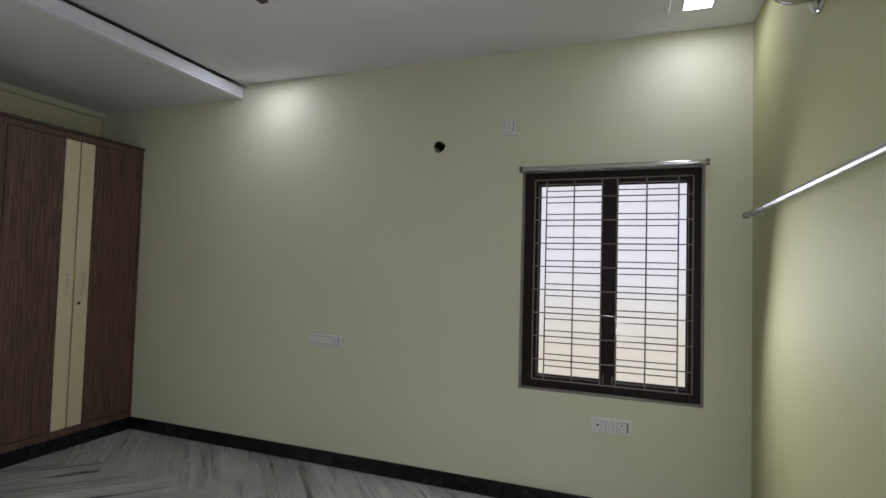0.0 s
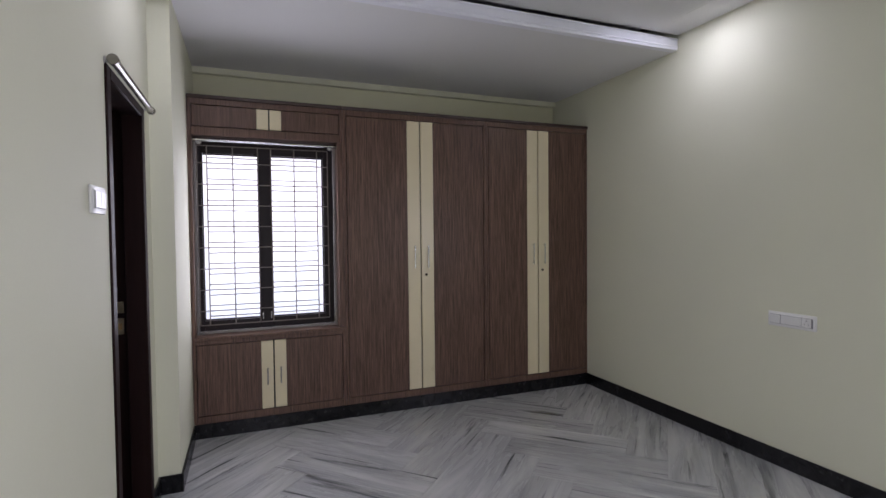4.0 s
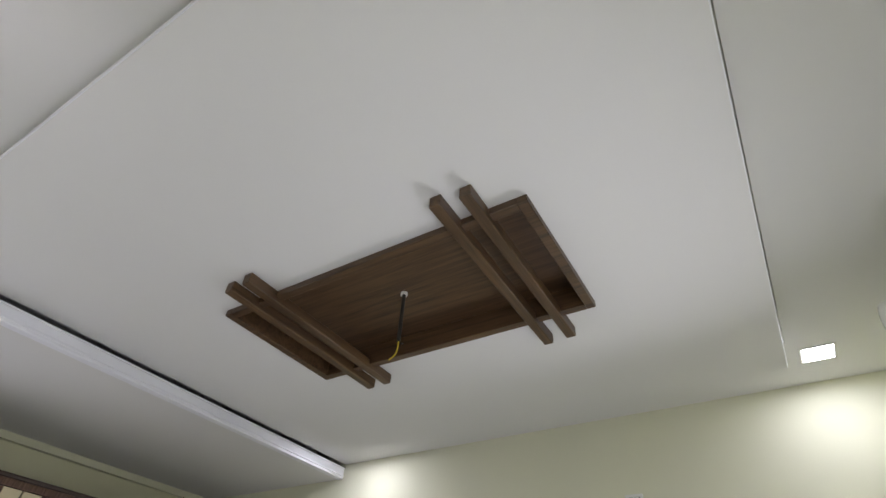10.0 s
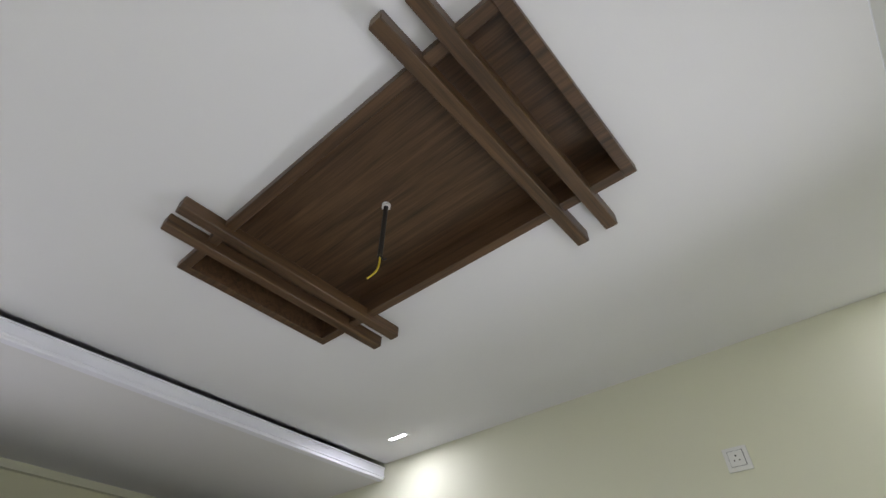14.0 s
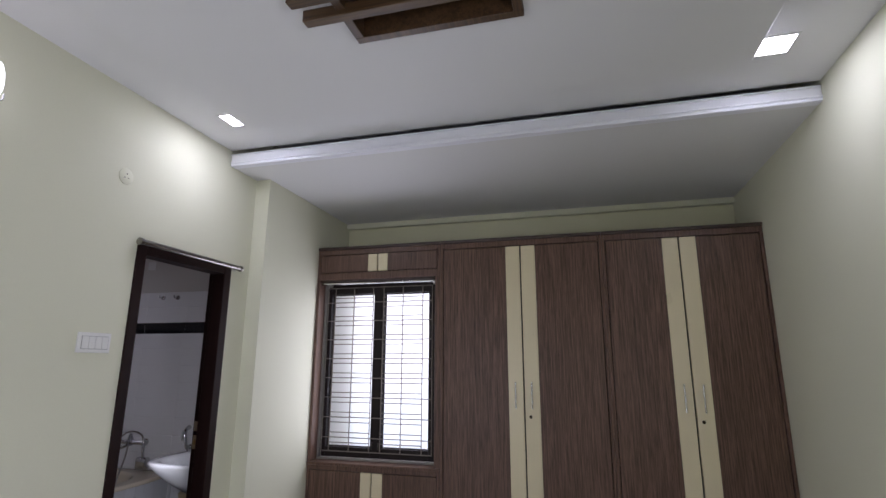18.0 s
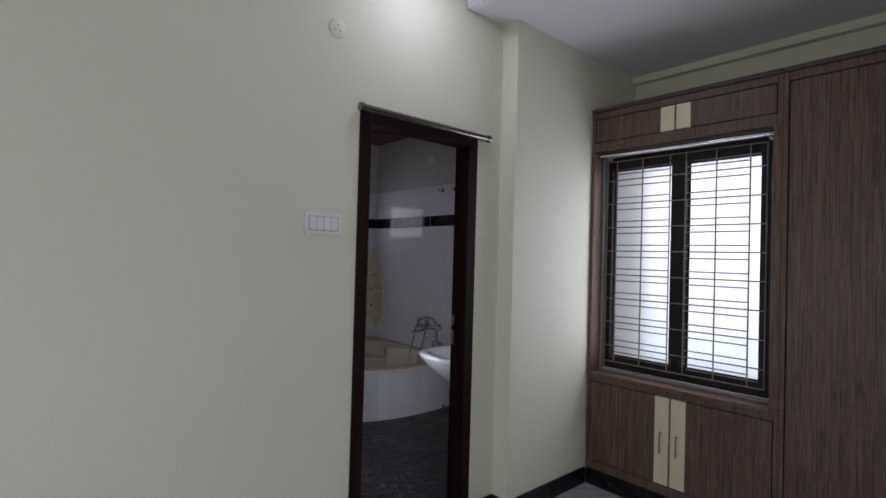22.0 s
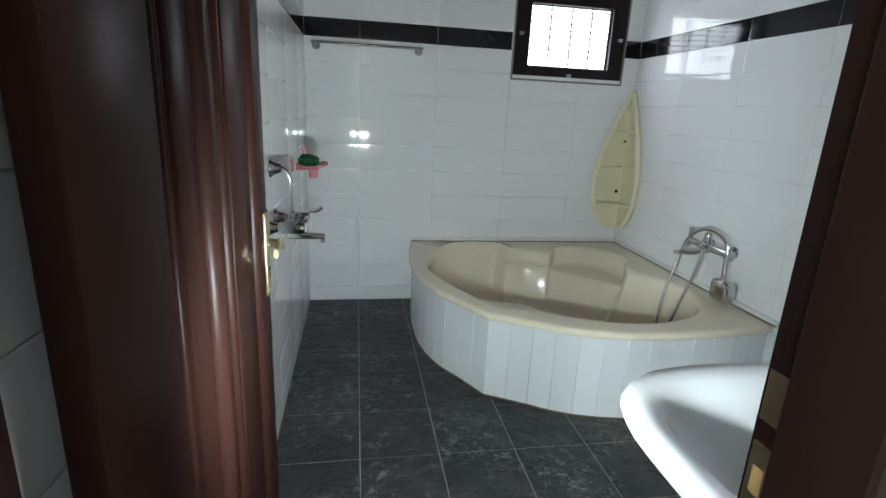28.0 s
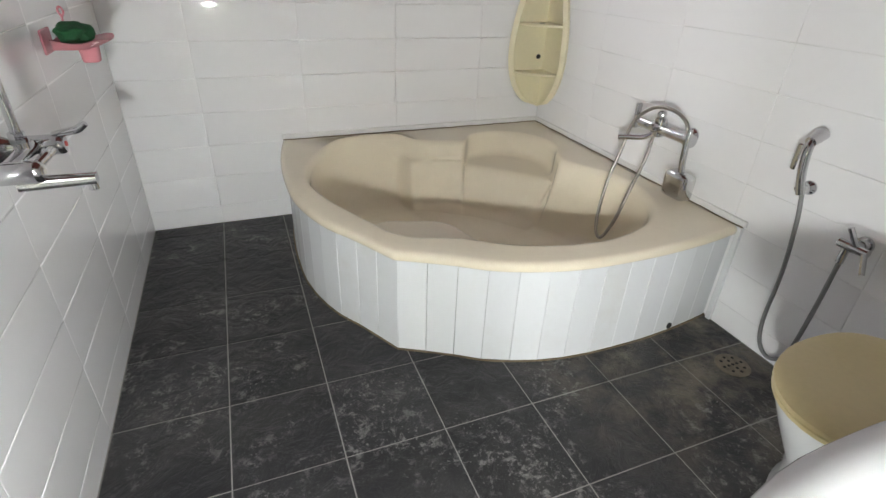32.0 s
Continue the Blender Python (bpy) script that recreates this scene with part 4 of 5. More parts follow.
def plate(name, at, wall, w, h, modules, label, category):
    """A white modular plate at the origin of a wall: wall turns +y into the room. modules: (kind, width) from left to right as seen."""
    t = thing(name, (0, 0, 0), label, category, "switches and sockets")
    part("cover", B(-w / 2, w / 2, 0, 0.010, -h / 2, h / 2, bevel=0.003, seg=2), SWITCH, t)
    part("inner_frame", B(-w / 2 + 0.014, w / 2 - 0.014, 0.009, 0.0125, -h / 2 + 0.014, h / 2 - 0.014, bevel=0.001), SWITCH, t)
    part("recess", B(-w / 2 + 0.0165, w / 2 - 0.0165, 0.0120, 0.0130, -h / 2 + 0.0165, h / 2 - 0.0165), SEAM, t, "dark seam round the switches")
    x = w / 2 - 0.017
    for kind, mw in modules:
        x0, x1 = x - mw + 0.001, x - 0.001
        m = part("switch" if kind == "switch" else "module", B(x0, x1, 0.0125, 0.0175 if kind == "switch" else 0.0145, -h / 2 + 0.018, h / 2 - 0.018, bevel=0.0015), SWITCH, t)
        c = (x0 + x1) / 2
        dots = {"socket": ((0, 0.011, 0.0038), (-0.010, -0.008, 0.003), (0.010, -0.008, 0.003)), "two": ((0, 0.008, 0.0026), (0, -0.008, 0.0026)), "knob": ((0, 0, 0.007),)}.get(kind, ())
        for ox, oz, r in dots:
            part("hole", cyl(bmesh.new(), (c + ox, 0.0138, oz), (c + ox, 0.0151, oz), r, seg=10), DARK, m, "dark contact hole")
        x -= mw
    t.matrix_basis = Matrix.Translation(at) @ Matrix.Rotation(radians(wall), 4, "Z")
    return t


plate("switchboard", (1.876, 0, 0.882), 180, 0.275, 0.086, [("switch", 0.06), ("blank", 0.12), ("socket", 0.055)], "white switch plate with one socket, on the bare wall", "switch plate")
plate("switchboard", (3.836, 0, 0.53), 180, 0.222, 0.09, [("knob", 0.042), ("switch", 0.022), ("two", 0.04), ("switch", 0.022), ("socket", 0.055)], "white plate with sockets and switches under the window", "socket plate")
plate("socket", (3.19, 0, 2.336), 180, 0.096, 0.096, [("socket", 0.06)], "single white power socket high on the wall", "socket")
plate("switchboard", (1.838, YS, 1.532), 0, 0.168, 0.092, [("switch", 0.033), ("switch", 0.033), ("switch", 0.033), ("switch", 0.033)], "white four-switch plate beside the bathroom door", "switch plate")
rnd = thing("round_socket", (1.797, YS, 2.366), "round white cover plate above the doorway", "socket")
part("cover", lathe(bmesh.new(), [(0, 0), (0.042, 0), (0.042, 0.003), (0.038, 0.006), (0, 0.0065)], Matrix.Translation((1.797, YS, 2.366)) @ Matrix.Rotation(radians(-90), 4, "X")), WALL_GREEN, rnd)
for ox, oz in ((0, 0.012), (-0.011, -0.008), (0.011, -0.008)):
    part("hole", cyl(bmesh.new(), (1.797 + ox, YS + 0.0055, 2.366 + oz), (1.797 + ox, YS + 0.0073, 2.366 + oz), 0.003, seg=8), DARK, rnd)

# round pipe hole through the wall
pipe_hole = thing("pipe_hole", (HOLE[0], 0, HOLE[1]), "round dark pipe hole, unfinished, in green plaster", "wall opening")
bm = bmesh.new()
ring_in, ring_out = [], []
for k in range(32):
    a = 2 * math.pi * k / 32
    c, s = math.cos(a), math.sin(a)
    r = 0.040 + 0.002 * math.sin(3 * a + 1) + 0.0012 * math.sin(7 * a)
    f = 0.0449 / max(abs(c), abs(s))
    ring_in.append((r * c, r * s))
    ring_out.append((f * c, f * s))
loft(bm, [[Vector((HOLE[0] + x, 0.001, HOLE[1] + z)) for x, z in ring_out], [Vector((HOLE[0] + x, 0.001, HOLE[1] + z)) for x, z in ring_in], [Vector((HOLE[0] + x, 0.155, HOLE[1] + z)) for x, z in ring_in]])
part("plaster_rim", bm, WALL_GREEN, pipe_hole, smooth=0)
# closed black tube, added to stand for the shade inside the hole
part("hole_tube", lathe(bmesh.new(), [(0.0385, 0.006), (0.0385, 0.15), (0, 0.15)], Matrix.Translation((HOLE[0], 0, HOLE[1])) @ Matrix.Rotation(radians(-90), 4, "X")), DARK, pipe_hole, "black tube added for the dark inside the hole")

# ---- bathroom: bathtub ----
def crossing(outline, centre, angle):
    """Distance from centre to a closed outline along an angle."""
    d = Vector((math.cos(angle), math.sin(angle)))
    best = 0.0
    for p, q in zip(outline, outline[1:] + outline[:1]):
        e, w = q - p, p - centre
        den = d.x * e.y - d.y * e.x
        if abs(den) > 1e-9:
            t, u = (w.x * e.y - w.y * e.x) / den, (w.x * d.y - w.y * d.x) / den
            if t > 0 and -1e-6 <= u <= 1 + 1e-6:
                best = max(best, t)
    return best


# half of the front edge from the back wall to the blunt corner on the diagonal; the other half mirrors it
HALF = [(1.53, 0.0), (1.562, 0.20), (1.58, 0.45), (1.568, 0.75), (1.50, 0.99), (1.405, 1.15), (1.315, 1.315)]
half = [Vector((p.x, p.y)) for p in spline([(*p, 0) for p in HALF], 6)]
front = half + [Vector((p.y, p.x)) for p in reversed(half[:-1])]
CORNER = Vector((XB + 0.003, YB + 0.003))
tub = thing("bathtub", (CORNER.x + 0.6, CORNER.y + 0.6, 0), "cream acrylic corner bathtub with moulded seat, white panelled front", "bathtub")
outer = [CORNER + p for p in front] + [CORNER.copy()]
# inner rim: front arc, a shoulder each side, and a round seat niche in the corner
NICHE = (0.41, 0.41, 0.258)
IN_HALF = [(0.60, 0.285), (0.74, 0.238), (0.865, 0.19), (0.94, 0.125), (1.07, 0.098), (1.24, 0.128), (1.37, 0.235), (1.455, 0.41), (1.49, 0.61), (1.445, 0.81), (1.37, 0.985), (1.285, 1.165)]
in_half = [Vector((p.x, p.y)) for p in spline([(*p, 0) for p in IN_HALF], 6)]
arc = [Vector((NICHE[0] + NICHE[2] * math.cos(radians(a)), NICHE[1] + NICHE[2] * math.sin(radians(a)))) for a in range(140, 306, 5)]
IN_WEST = [(1.215, 1.235), (1.065, 1.285), (0.95, 1.36), (0.82, 1.42), (0.67, 1.455), (0.51, 1.453), (0.34, 1.40), (0.22, 1.31), (0.145, 1.19), (0.112, 1.05), (0.135, 0.91), (0.195, 0.80), (0.232, 0.725), (0.248, 0.68), (0.236, 0.635)]
in_west = [Vector((p.x, p.y)) for p in spline([(*p, 0) for p in IN_WEST], 6)]
inner = [CORNER + p for p in in_half + in_west + arc]
MID = CORNER + Vector((0.82, 0.80))
COUNT = 480
ANG = [2 * math.pi * k / COUNT + math.radians(45) for k in range(COUNT)]


def near(a, target, width, soft=7):
    d = (a - target + math.pi) % (2 * math.pi) - math.pi
    t = min(1.0, max(0.0, (width + radians(soft) - abs(d)) / radians(soft)))
    return t * t * (3 - 2 * t)


def ring(radii, heights):
    return [Vector((MID.x + r * math.cos(a), MID.y + r * math.sin(a), h)) for a, r, h in zip(ANG, radii, heights)]


r_out = [crossing(outer, MID, a) for a in ANG]
r_in = [crossing(inner, MID, a) for a in ANG]
for _ in range(2):
    r_in = [(r_in[k - 1] + 2 * r_in[k] + r_in[(k + 1) % COUNT]) / 4 for k in range(COUNT)]
same = lambda v: [v] * COUNT  # noqa: E731


def wall_profile(a, r):
    """Eight steps (radius, height) from below the rim to the floor of the tub at an angle."""
    plain = [(r - 0.014, 0.41), (r - 0.026, 0.345), (r - 0.036, 0.285), (r - 0.050, 0.225), (r - 0.070, 0.165), (r - 0.095, 0.115), (r - 0.135, 0.083), (r - 0.20, 0.070)]
    front_d = abs((a - radians(45) + math.pi) % (2 * math.pi) - math.pi)
    lobe = min(r - 0.03, 0.235 + 0.26 * (front_d / radians(40)) ** 2)
    ledge = [(r - 0.012, 0.41), (r - 0.022, 0.362), (r - 0.040, 0.345), (lobe + 0.016, 0.338), (lobe, 0.326), (lobe - 0.012, 0.15), (lobe - 0.03, 0.083), (lobe - 0.06, 0.070)]
    chord = min(0.73 / max(0.3, -(math.cos(a) + math.sin(a))), r - 0.03)
    niche = [(r - 0.010, 0.41), (r - 0.018, 0.33), (r - 0.026, 0.315), (r - 0.05, 0.308), (chord + 0.012, 0.303), (chord, 0.292), (chord - 0.10, 0.11), (chord - 0.17, 0.070)]
    arm = min(0.535 / max(0.3, -math.sin(a)), r - 0.04)
    elbow = [(r - 0.010, 0.41), (r - 0.016, 0.372), (r - 0.026, 0.350), (r - 0.040, 0.342), (arm + 0.012, 0.334), (arm, 0.318), (arm - 0.05, 0.12), (arm - 0.11, 0.070)]
    facet = [(r - 0.016, 0.41), (r - 0.034, 0.345), (r - 0.050, 0.285), (r - 0.068, 0.225), (r - 0.088, 0.165), (r - 0.105, 0.115), (r - 0.14, 0.083), (r - 0.20, 0.070)]
    ws = (near(a, radians(220.5), radians(26), 2.5), near(a, radians(45), radians(30), 5), near(a, radians(264), radians(15), 4), near(a, radians(179), radians(11), 4))
    ws = (ws[0], ws[1], min(ws[2], 1 - ws[0]), min(ws[3], 1 - ws[0]))
    rest = 1 - min(1, sum(ws))
    return [tuple(rest * p[i] + ws[0] * q[i] + ws[1] * u[i] + ws[2] * v[i] + ws[3] * w[i] for i in (0, 1)) for p, q, u, v, w in zip(plain, niche, ledge, elbow, facet)]


def dense(points, count=54):
    """A profile sampled evenly along its length, its corners eased."""
    ps = [Vector(p) for p in points]
    ls = [0.0]
    for p, q in zip(ps, ps[1:]):
        ls.append(ls[-1] + (q - p).length)
    out, k = [], 0
    for i in range(count):
        d = ls[-1] * i / (count - 1)
        while k < len(ls) - 2 and ls[k + 1] < d:
            k += 1
        out.append(ps[k].lerp(ps[k + 1], (d - ls[k]) / max(1e-6, ls[k + 1] - ls[k])))
    for _ in range(3):
        out = [out[0], *((p + 2 * q + r) / 4 for p, q, r in zip(out, out[1:], out[2:])), out[-1]]
    return out


# a low headrest rises along the wall side
head = [0.024 * near(a, radians(293), radians(11), 12) for a in ANG]
raw = [wall_profile(a, r) for a, r in zip(ANG, r_in)]
# the foot of the sides runs on smoothly under seat and armrest
for step, reach in ((6, 26), (7, 34)):
    ease = [sum(raw[(k + d) % COUNT][step][0] for d in range(-reach, reach + 1)) / (2 * reach + 1) for k in range(COUNT)]
    for k, a in enumerate(ANG):
        f = 1 - near(a, radians(45), radians(44), 10)
        q = raw[k][step]
        raw[k][step] = (q[0] + f * (min(ease[k], raw[k][5][0] - 0.02 * (step - 5)) - q[0]), q[1])
profiles = [dense(p) for p in raw]
bm = bmesh.new()
loft(bm, [
    ring([r - 0.020 for r in r_out], same(0.400)),
    ring([r - 0.003 for r in r_out], same(0.4015)),
    ring([r - 0.0005 for r in r_out], same(0.404)),
    ring(r_out, same(0.408)),
    ring(r_out, same(0.416)),
    ring([r - 0.003 for r in r_out], same(0.425)),
    ring([r - 0.010 for r in r_out], same(0.431)),
    ring([r - 0.020 for r in r_out], same(0.4335)),
    ring([r - 0.028 for r in r_out], same(0.434)),
    ring([r + 0.022 for r in r_in], [0.434 + 0.3 * h for h in head]),
    ring([r + 0.012 for r in r_in], [0.4335 + 0.75 * h for h in head]),
    ring([r + 0.004 for r in r_in], [0.431 + h for h in head]),
    ring([r - 0.004 for r in r_in], [0.425 + h for h in head]),
    *[ring([p[k].x for p in profiles], [p[k].y for p in profiles]) for k in range(54)],
    ring([min(0.16, p[-1].x - 0.02) for p in profiles], same(0.066)),
    ring(same(0.08), same(0.0625)),
], True, False, True)
shell = part("shell", bm, TUB, tub, "glossy cream acrylic shell", smooth=60)
part("waste", lathe(bmesh.new(), [(0.0, 0), (0.028, 0), (0.03, 0.003), (0.022, 0.006), (0, 0.006)], Matrix.Translation((MID.x, MID.y, 0.0625))), CHROME, shell, "chrome drain")
WHITE_PANEL = material("white_apron_strip", (0.74, 0.755, 0.77), 0.22, vary=0.02, scale=3, fine=60, bump=0.02, random_tint=0.03, stain=0.25, stain_color=(0.50, 0.46, 0.36), stain_scale=2.2)
path = [CORNER + p * 0.985 for p in front]
lengths = [0.0]
for p, q in zip(path, path[1:]):
    lengths.append(lengths[-1] + (q - p).length)


def along(s):
    for k in range(len(path) - 1):
        if lengths[k + 1] >= s:
            return path[k].lerp(path[k + 1], (s - lengths[k]) / max(1e-6, lengths[k + 1] - lengths[k]))
    return path[-1]


turning = lengths[len(half) - 1]
marks = [turning * k / 13 for k in range(14)] + [turning + (lengths[-1] - turning) * k / 13 for k in range(1, 14)]
for k, (s0, s1) in enumerate(zip(marks, marks[1:])):
    p, q = along(s0 + 0.0006), along(s1 - 0.0006)
    d = (q - p).normalized()
    n = Vector((d.y, -d.x))
    if n.dot((p + q) / 2 - MID) < 0:
        n = -n
    off = n * (0.0006 * math.sin(k * 2.3))
    bm = bmesh.new()
    z1 = 0.400
    corners = [p - n * 0.012 + off, q - n * 0.012 + off, q + off, p + off]
    loft(bm, [[Vector((v.x, v.y, z)) for v in corners] for z in (0.003, z1)], True, True, True)
    bmesh.ops.bevel(bm, geom=bm.edges[:], offset=0.0012, segments=1, affect="EDGES")
    part("front_panel", bm, WHITE_PANEL, tub, "white plastic strip of the tub front")
for a, b in (((XB + 0.012, YB), (XB + 1.535, YB + 0.016)), ((XB, YB), (XB + 0.012, YB + 1.56))):
    part("sealing_strip", B(a[0], b[0], a[1], b[1], 0.4365, 0.462, bevel=0.003), GROUT, tub, "white sealing strip along the tiles")
GRIME_AND_GAP = material("brown_grime_and_gap", (0.16, 0.12, 0.07), 0.8, vary=0.5, scale=18, fine=90, bump=0.3)
for a, b in (((XB + 0.016, YB + 0.0165), (XB + 1.53, YB + 0.0165)), ((XB + 0.0125, YB + 0.016), (XB + 0.0125, YB + 1.55))):
    line = [Vector(a).lerp(Vector(b), k / 24) for k in range(25)]
    part("strip_joint", tube(bmesh.new(), [(p.x, p.y, 0.4355 + 0.0012 * math.sin(k * 1.9)) for k, p in enumerate(line)], 0.0028, 6, 1), GRIME_AND_GAP, tub, "dirty joint along the sealing strip")
bead = [along(lengths[-1] * k / 60) for k in range(61)]
part("base_joint", tube(bmesh.new(), [(p.x, p.y, 0.002) for p in (MID + (b - MID) * 1.004 for b in bead)], 0.004, 6, 1), GRIME_AND_GAP, tub, "grimy sealant along the floor")
# dark bead puts the shade of the gap under the lip into colour
part("lip_gap_line", tube(bmesh.new(), [(p.x, p.y, 0.3995) for p in (MID + (b - MID) * 1.001 for b in bead)], 0.0022, 6, 1), GRIME_AND_GAP, tub, "dark bead drawn for the shaded gap under the rim")
chip = along(lengths[-1] * 0.915)
chip_out = (chip - MID).normalized()
bm = bmesh.new()
bmesh.ops.create_icosphere(bm, subdivisions=2, radius=1.0)
for v in bm.verts:
    n = 1 + 0.35 * noise.noise(v.co * 2.0)
    v.co = Vector((chip.x + 0.014 * v.co.x * n + 0.001 * chip_out.x, chip.y + 0.006 * v.co.y * n + 0.001 * chip_out.y, 0.022 + 0.016 * v.co.z * n))
part("chipped_patch", bm, DARK, tub, "dark chip at the foot of a strip")
part("side_upright", B(XB, XB + 0.016, YB + 1.53, YB + 1.552, 0.002, 0.434, bevel=0.002), WHITE_PANEL, tub)


# ---- taps ----
def flange(bm, at, way, r=0.036, length=0.04):
    m = Matrix.Translation(at) @ Vector(way).to_track_quat("Z", "Y").to_matrix().to_4x4()
    return lathe(bm, [(0, 0), (r, 0), (r, 0.004), (r * 0.93, 0.008), (r * 0.70, length * 0.4), (r * 0.52, length * 0.75), (r * 0.46, length), (0, length)], m)


shower_mixer = thing("wall_mixer_tap", (XC, -5.08, 0.885), "chrome wall mixer tap with bent overhead pipe and spout", "tap")
NEAR_Y, FAR_Y = -4.99, -5.17
for y, z in ((NEAR_Y, 0.885), (FAR_Y, 0.885), (-5.105, 1.085)):
    part("flange", flange(bmesh.new(), (XC, y, z), (-1, 0, 0)), CHROME, shower_mixer)
OUT = Vector((-1, 0, 0)).to_track_quat("Z", "Y").to_matrix().to_4x4()
bm = bmesh.new()
cyl(bm, (1.618, NEAR_Y + 0.01, 0.885), (1.618, FAR_Y - 0.01, 0.885), 0.019, seg=18)
cyl(bm, (1.618, -5.105, 0.885), (1.618, -5.105, 0.918), 0.014, seg=14)
part("body", bm, CHROME, shower_mixer)
for y in (NEAR_Y, FAR_Y):
    part("nipple", cyl(bmesh.new(), (1.662, y, 0.885), (1.642, y, 0.885), 0.013, seg=14), BRASS, shower_mixer, "brass pipe nipple")
    valve_head = part("valve_head", lathe(bmesh.new(), [(0, 0), (0.017, 0), (0.0215, 0.004), (0.0225, 0.02), (0.0225, 0.075), (0.0215, 0.083), (0.017, 0.088), (0, 0.089)], Matrix.Translation((1.645, y, 0.885)) @ OUT), CHROME, shower_mixer)
    part("marker", cyl(bmesh.new(), (1.557, y, 0.885), (1.5545, y, 0.885), 0.006, seg=14), RED_MARK if y == FAR_Y else STEEL, valve_head)
lever = [(1.575, FAR_Y, 0.905), (1.548, FAR_Y + 0.004, 0.912), (1.525, FAR_Y + 0.006, 0.917), (1.508, FAR_Y + 0.006, 0.930)]
part("lever", tube(bmesh.new(), lever, 0.0085, 10), CHROME, shower_mixer)
part("lever", tube(bmesh.new(), [(1.572, NEAR_Y, 0.892), (1.556, NEAR_Y - 0.03, 0.905), (1.551, NEAR_Y - 0.06, 0.908)], 0.0085, 10), CHROME, shower_mixer)
part("riser", tube(bmesh.new(), [(1.618, -5.105, 0.915), (1.618, -5.105, 1.0), (1.622, -5.105, 1.055), (1.64, -5.105, 1.08), (1.665, -5.105, 1.085)], 0.0095, 12), CHROME, shower_mixer)
part("riser_nut", cyl(bmesh.new(), (1.618, -5.105, 0.912), (1.618, -5.105, 0.934), 0.016, seg=6), CHROME, shower_mixer)
bm = bmesh.new()
rings = []
for k in range(7):
    t = k / 6
    c = Vector((1.622, -5.035, 0.846)).lerp(Vector((1.492, -5.065, 0.836)), t)
    hh, ww = 0.013 - 0.003 * t, 0.015
    rings.append([c + Vector((0, ww * math.copysign(abs(math.cos(q)) ** 0.4, math.cos(q)), hh * math.copysign(abs(math.sin(q)) ** 0.4, math.sin(q)))) for q in (2 * math.pi * (j + 0.5) / 16 for j in range(16))])
loft(bm, rings, True, True, True)
spout = part("spout", bm, CHROME, shower_mixer)
part("neck", cyl(bmesh.new(), (1.605, -5.04, 0.850), (1.605, -5.03, 0.872), 0.012, seg=14), CHROME, spout)
part("nozzle", cyl(bmesh.new(), (1.503, -5.063, 0.834), (1.503, -5.063, 0.812), 0.0105, seg=14), CHROME, spout)

RUBBER = material("steel_hose", (0.36, 0.34, 0.31), 0.35, 0.85, vary=0.2, scale=40, fine=260, bump=0.5, depth=0.002)
tub_mixer = thing("bath_mixer_tap", (XB, -5.43, 0.66), "chrome bath mixer tap with hand shower and looped hose", "tap")
for y in (-5.345, -5.52):
    part("flange", flange(bmesh.new(), (XB, y, 0.69), (1, 0, 0), 0.03, 0.04), CHROME, tub_mixer)
bm = bmesh.new()
cyl(bm, (XB + 0.075, -5.30, 0.69), (XB + 0.075, -5.57, 0.69), 0.021, seg=18)
for y in (-5.345, -5.52):
    cyl(bm, (XB + 0.03, y, 0.69), (XB + 0.075, y, 0.69), 0.014, seg=14)
cyl(bm, (XB + 0.075, -5.46, 0.66), (XB + 0.075, -5.46, 0.735), 0.024, seg=18)
part("body", bm, CHROME, tub_mixer)
part("lever", B(XB + 0.06, XB + 0.085, -5.612, -5.596, 0.655, 0.765, bevel=0.005, seg=2), CHROME, tub_mixer)
part("lever_stem", cyl(bmesh.new(), (XB + 0.075, -5.57, 0.69), (XB + 0.075, -5.605, 0.695), 0.010, seg=12), CHROME, tub_mixer)
part("spout", tube(bmesh.new(), [(XB + 0.08, -5.47, 0.675), (XB + 0.11, -5.50, 0.645), (XB + 0.15, -5.56, 0.632), (XB + 0.17, -5.585, 0.625)], 0.011, 12), CHROME, tub_mixer)
part("diverter_knob", lathe(bmesh.new(), [(0, 0), (0.019, 0), (0.021, 0.014), (0.013, 0.03), (0, 0.031)], Matrix.Translation((XB + 0.094, -5.46, 0.70)) @ Vector((1, 0, 0)).to_track_quat("Z", "Y").to_matrix().to_4x4()), CHROME, tub_mixer)
for y in (-5.345, -5.52):
    part("union_nut", cyl(bmesh.new(), (XB + 0.038, y, 0.69), (XB + 0.056, y, 0.69), 0.019, seg=6), CHROME, tub_mixer)
part("top_knob", lathe(bmesh.new(), [(0, 0), (0.017, 0), (0.019, 0.02), (0.012, 0.032), (0, 0.033)], Matrix.Translation((XB + 0.075, -5.46, 0.735))), CHROME, tub_mixer)
part("holder", cyl(bmesh.new(), (XB + 0.075, -5.275, 0.69), (XB + 0.075, -5.305, 0.69), 0.026, seg=16), CHROME, tub_mixer)
hand = part("hand_shower", tube(bmesh.new(), [(XB + 0.09, -5.285, 0.735), (XB + 0.095, -5.28, 0.68), (XB + 0.095, -5.275, 0.61), (XB + 0.09, -5.27, 0.555)], 0.0125, 12), CHROME, tub_mixer, "chrome hand shower hanging head down")
part("shower_head", B(XB + 0.05, XB + 0.12, -5.335, -5.215, 0.455, 0.565, bevel=0.02, seg=3), CHROME, hand)
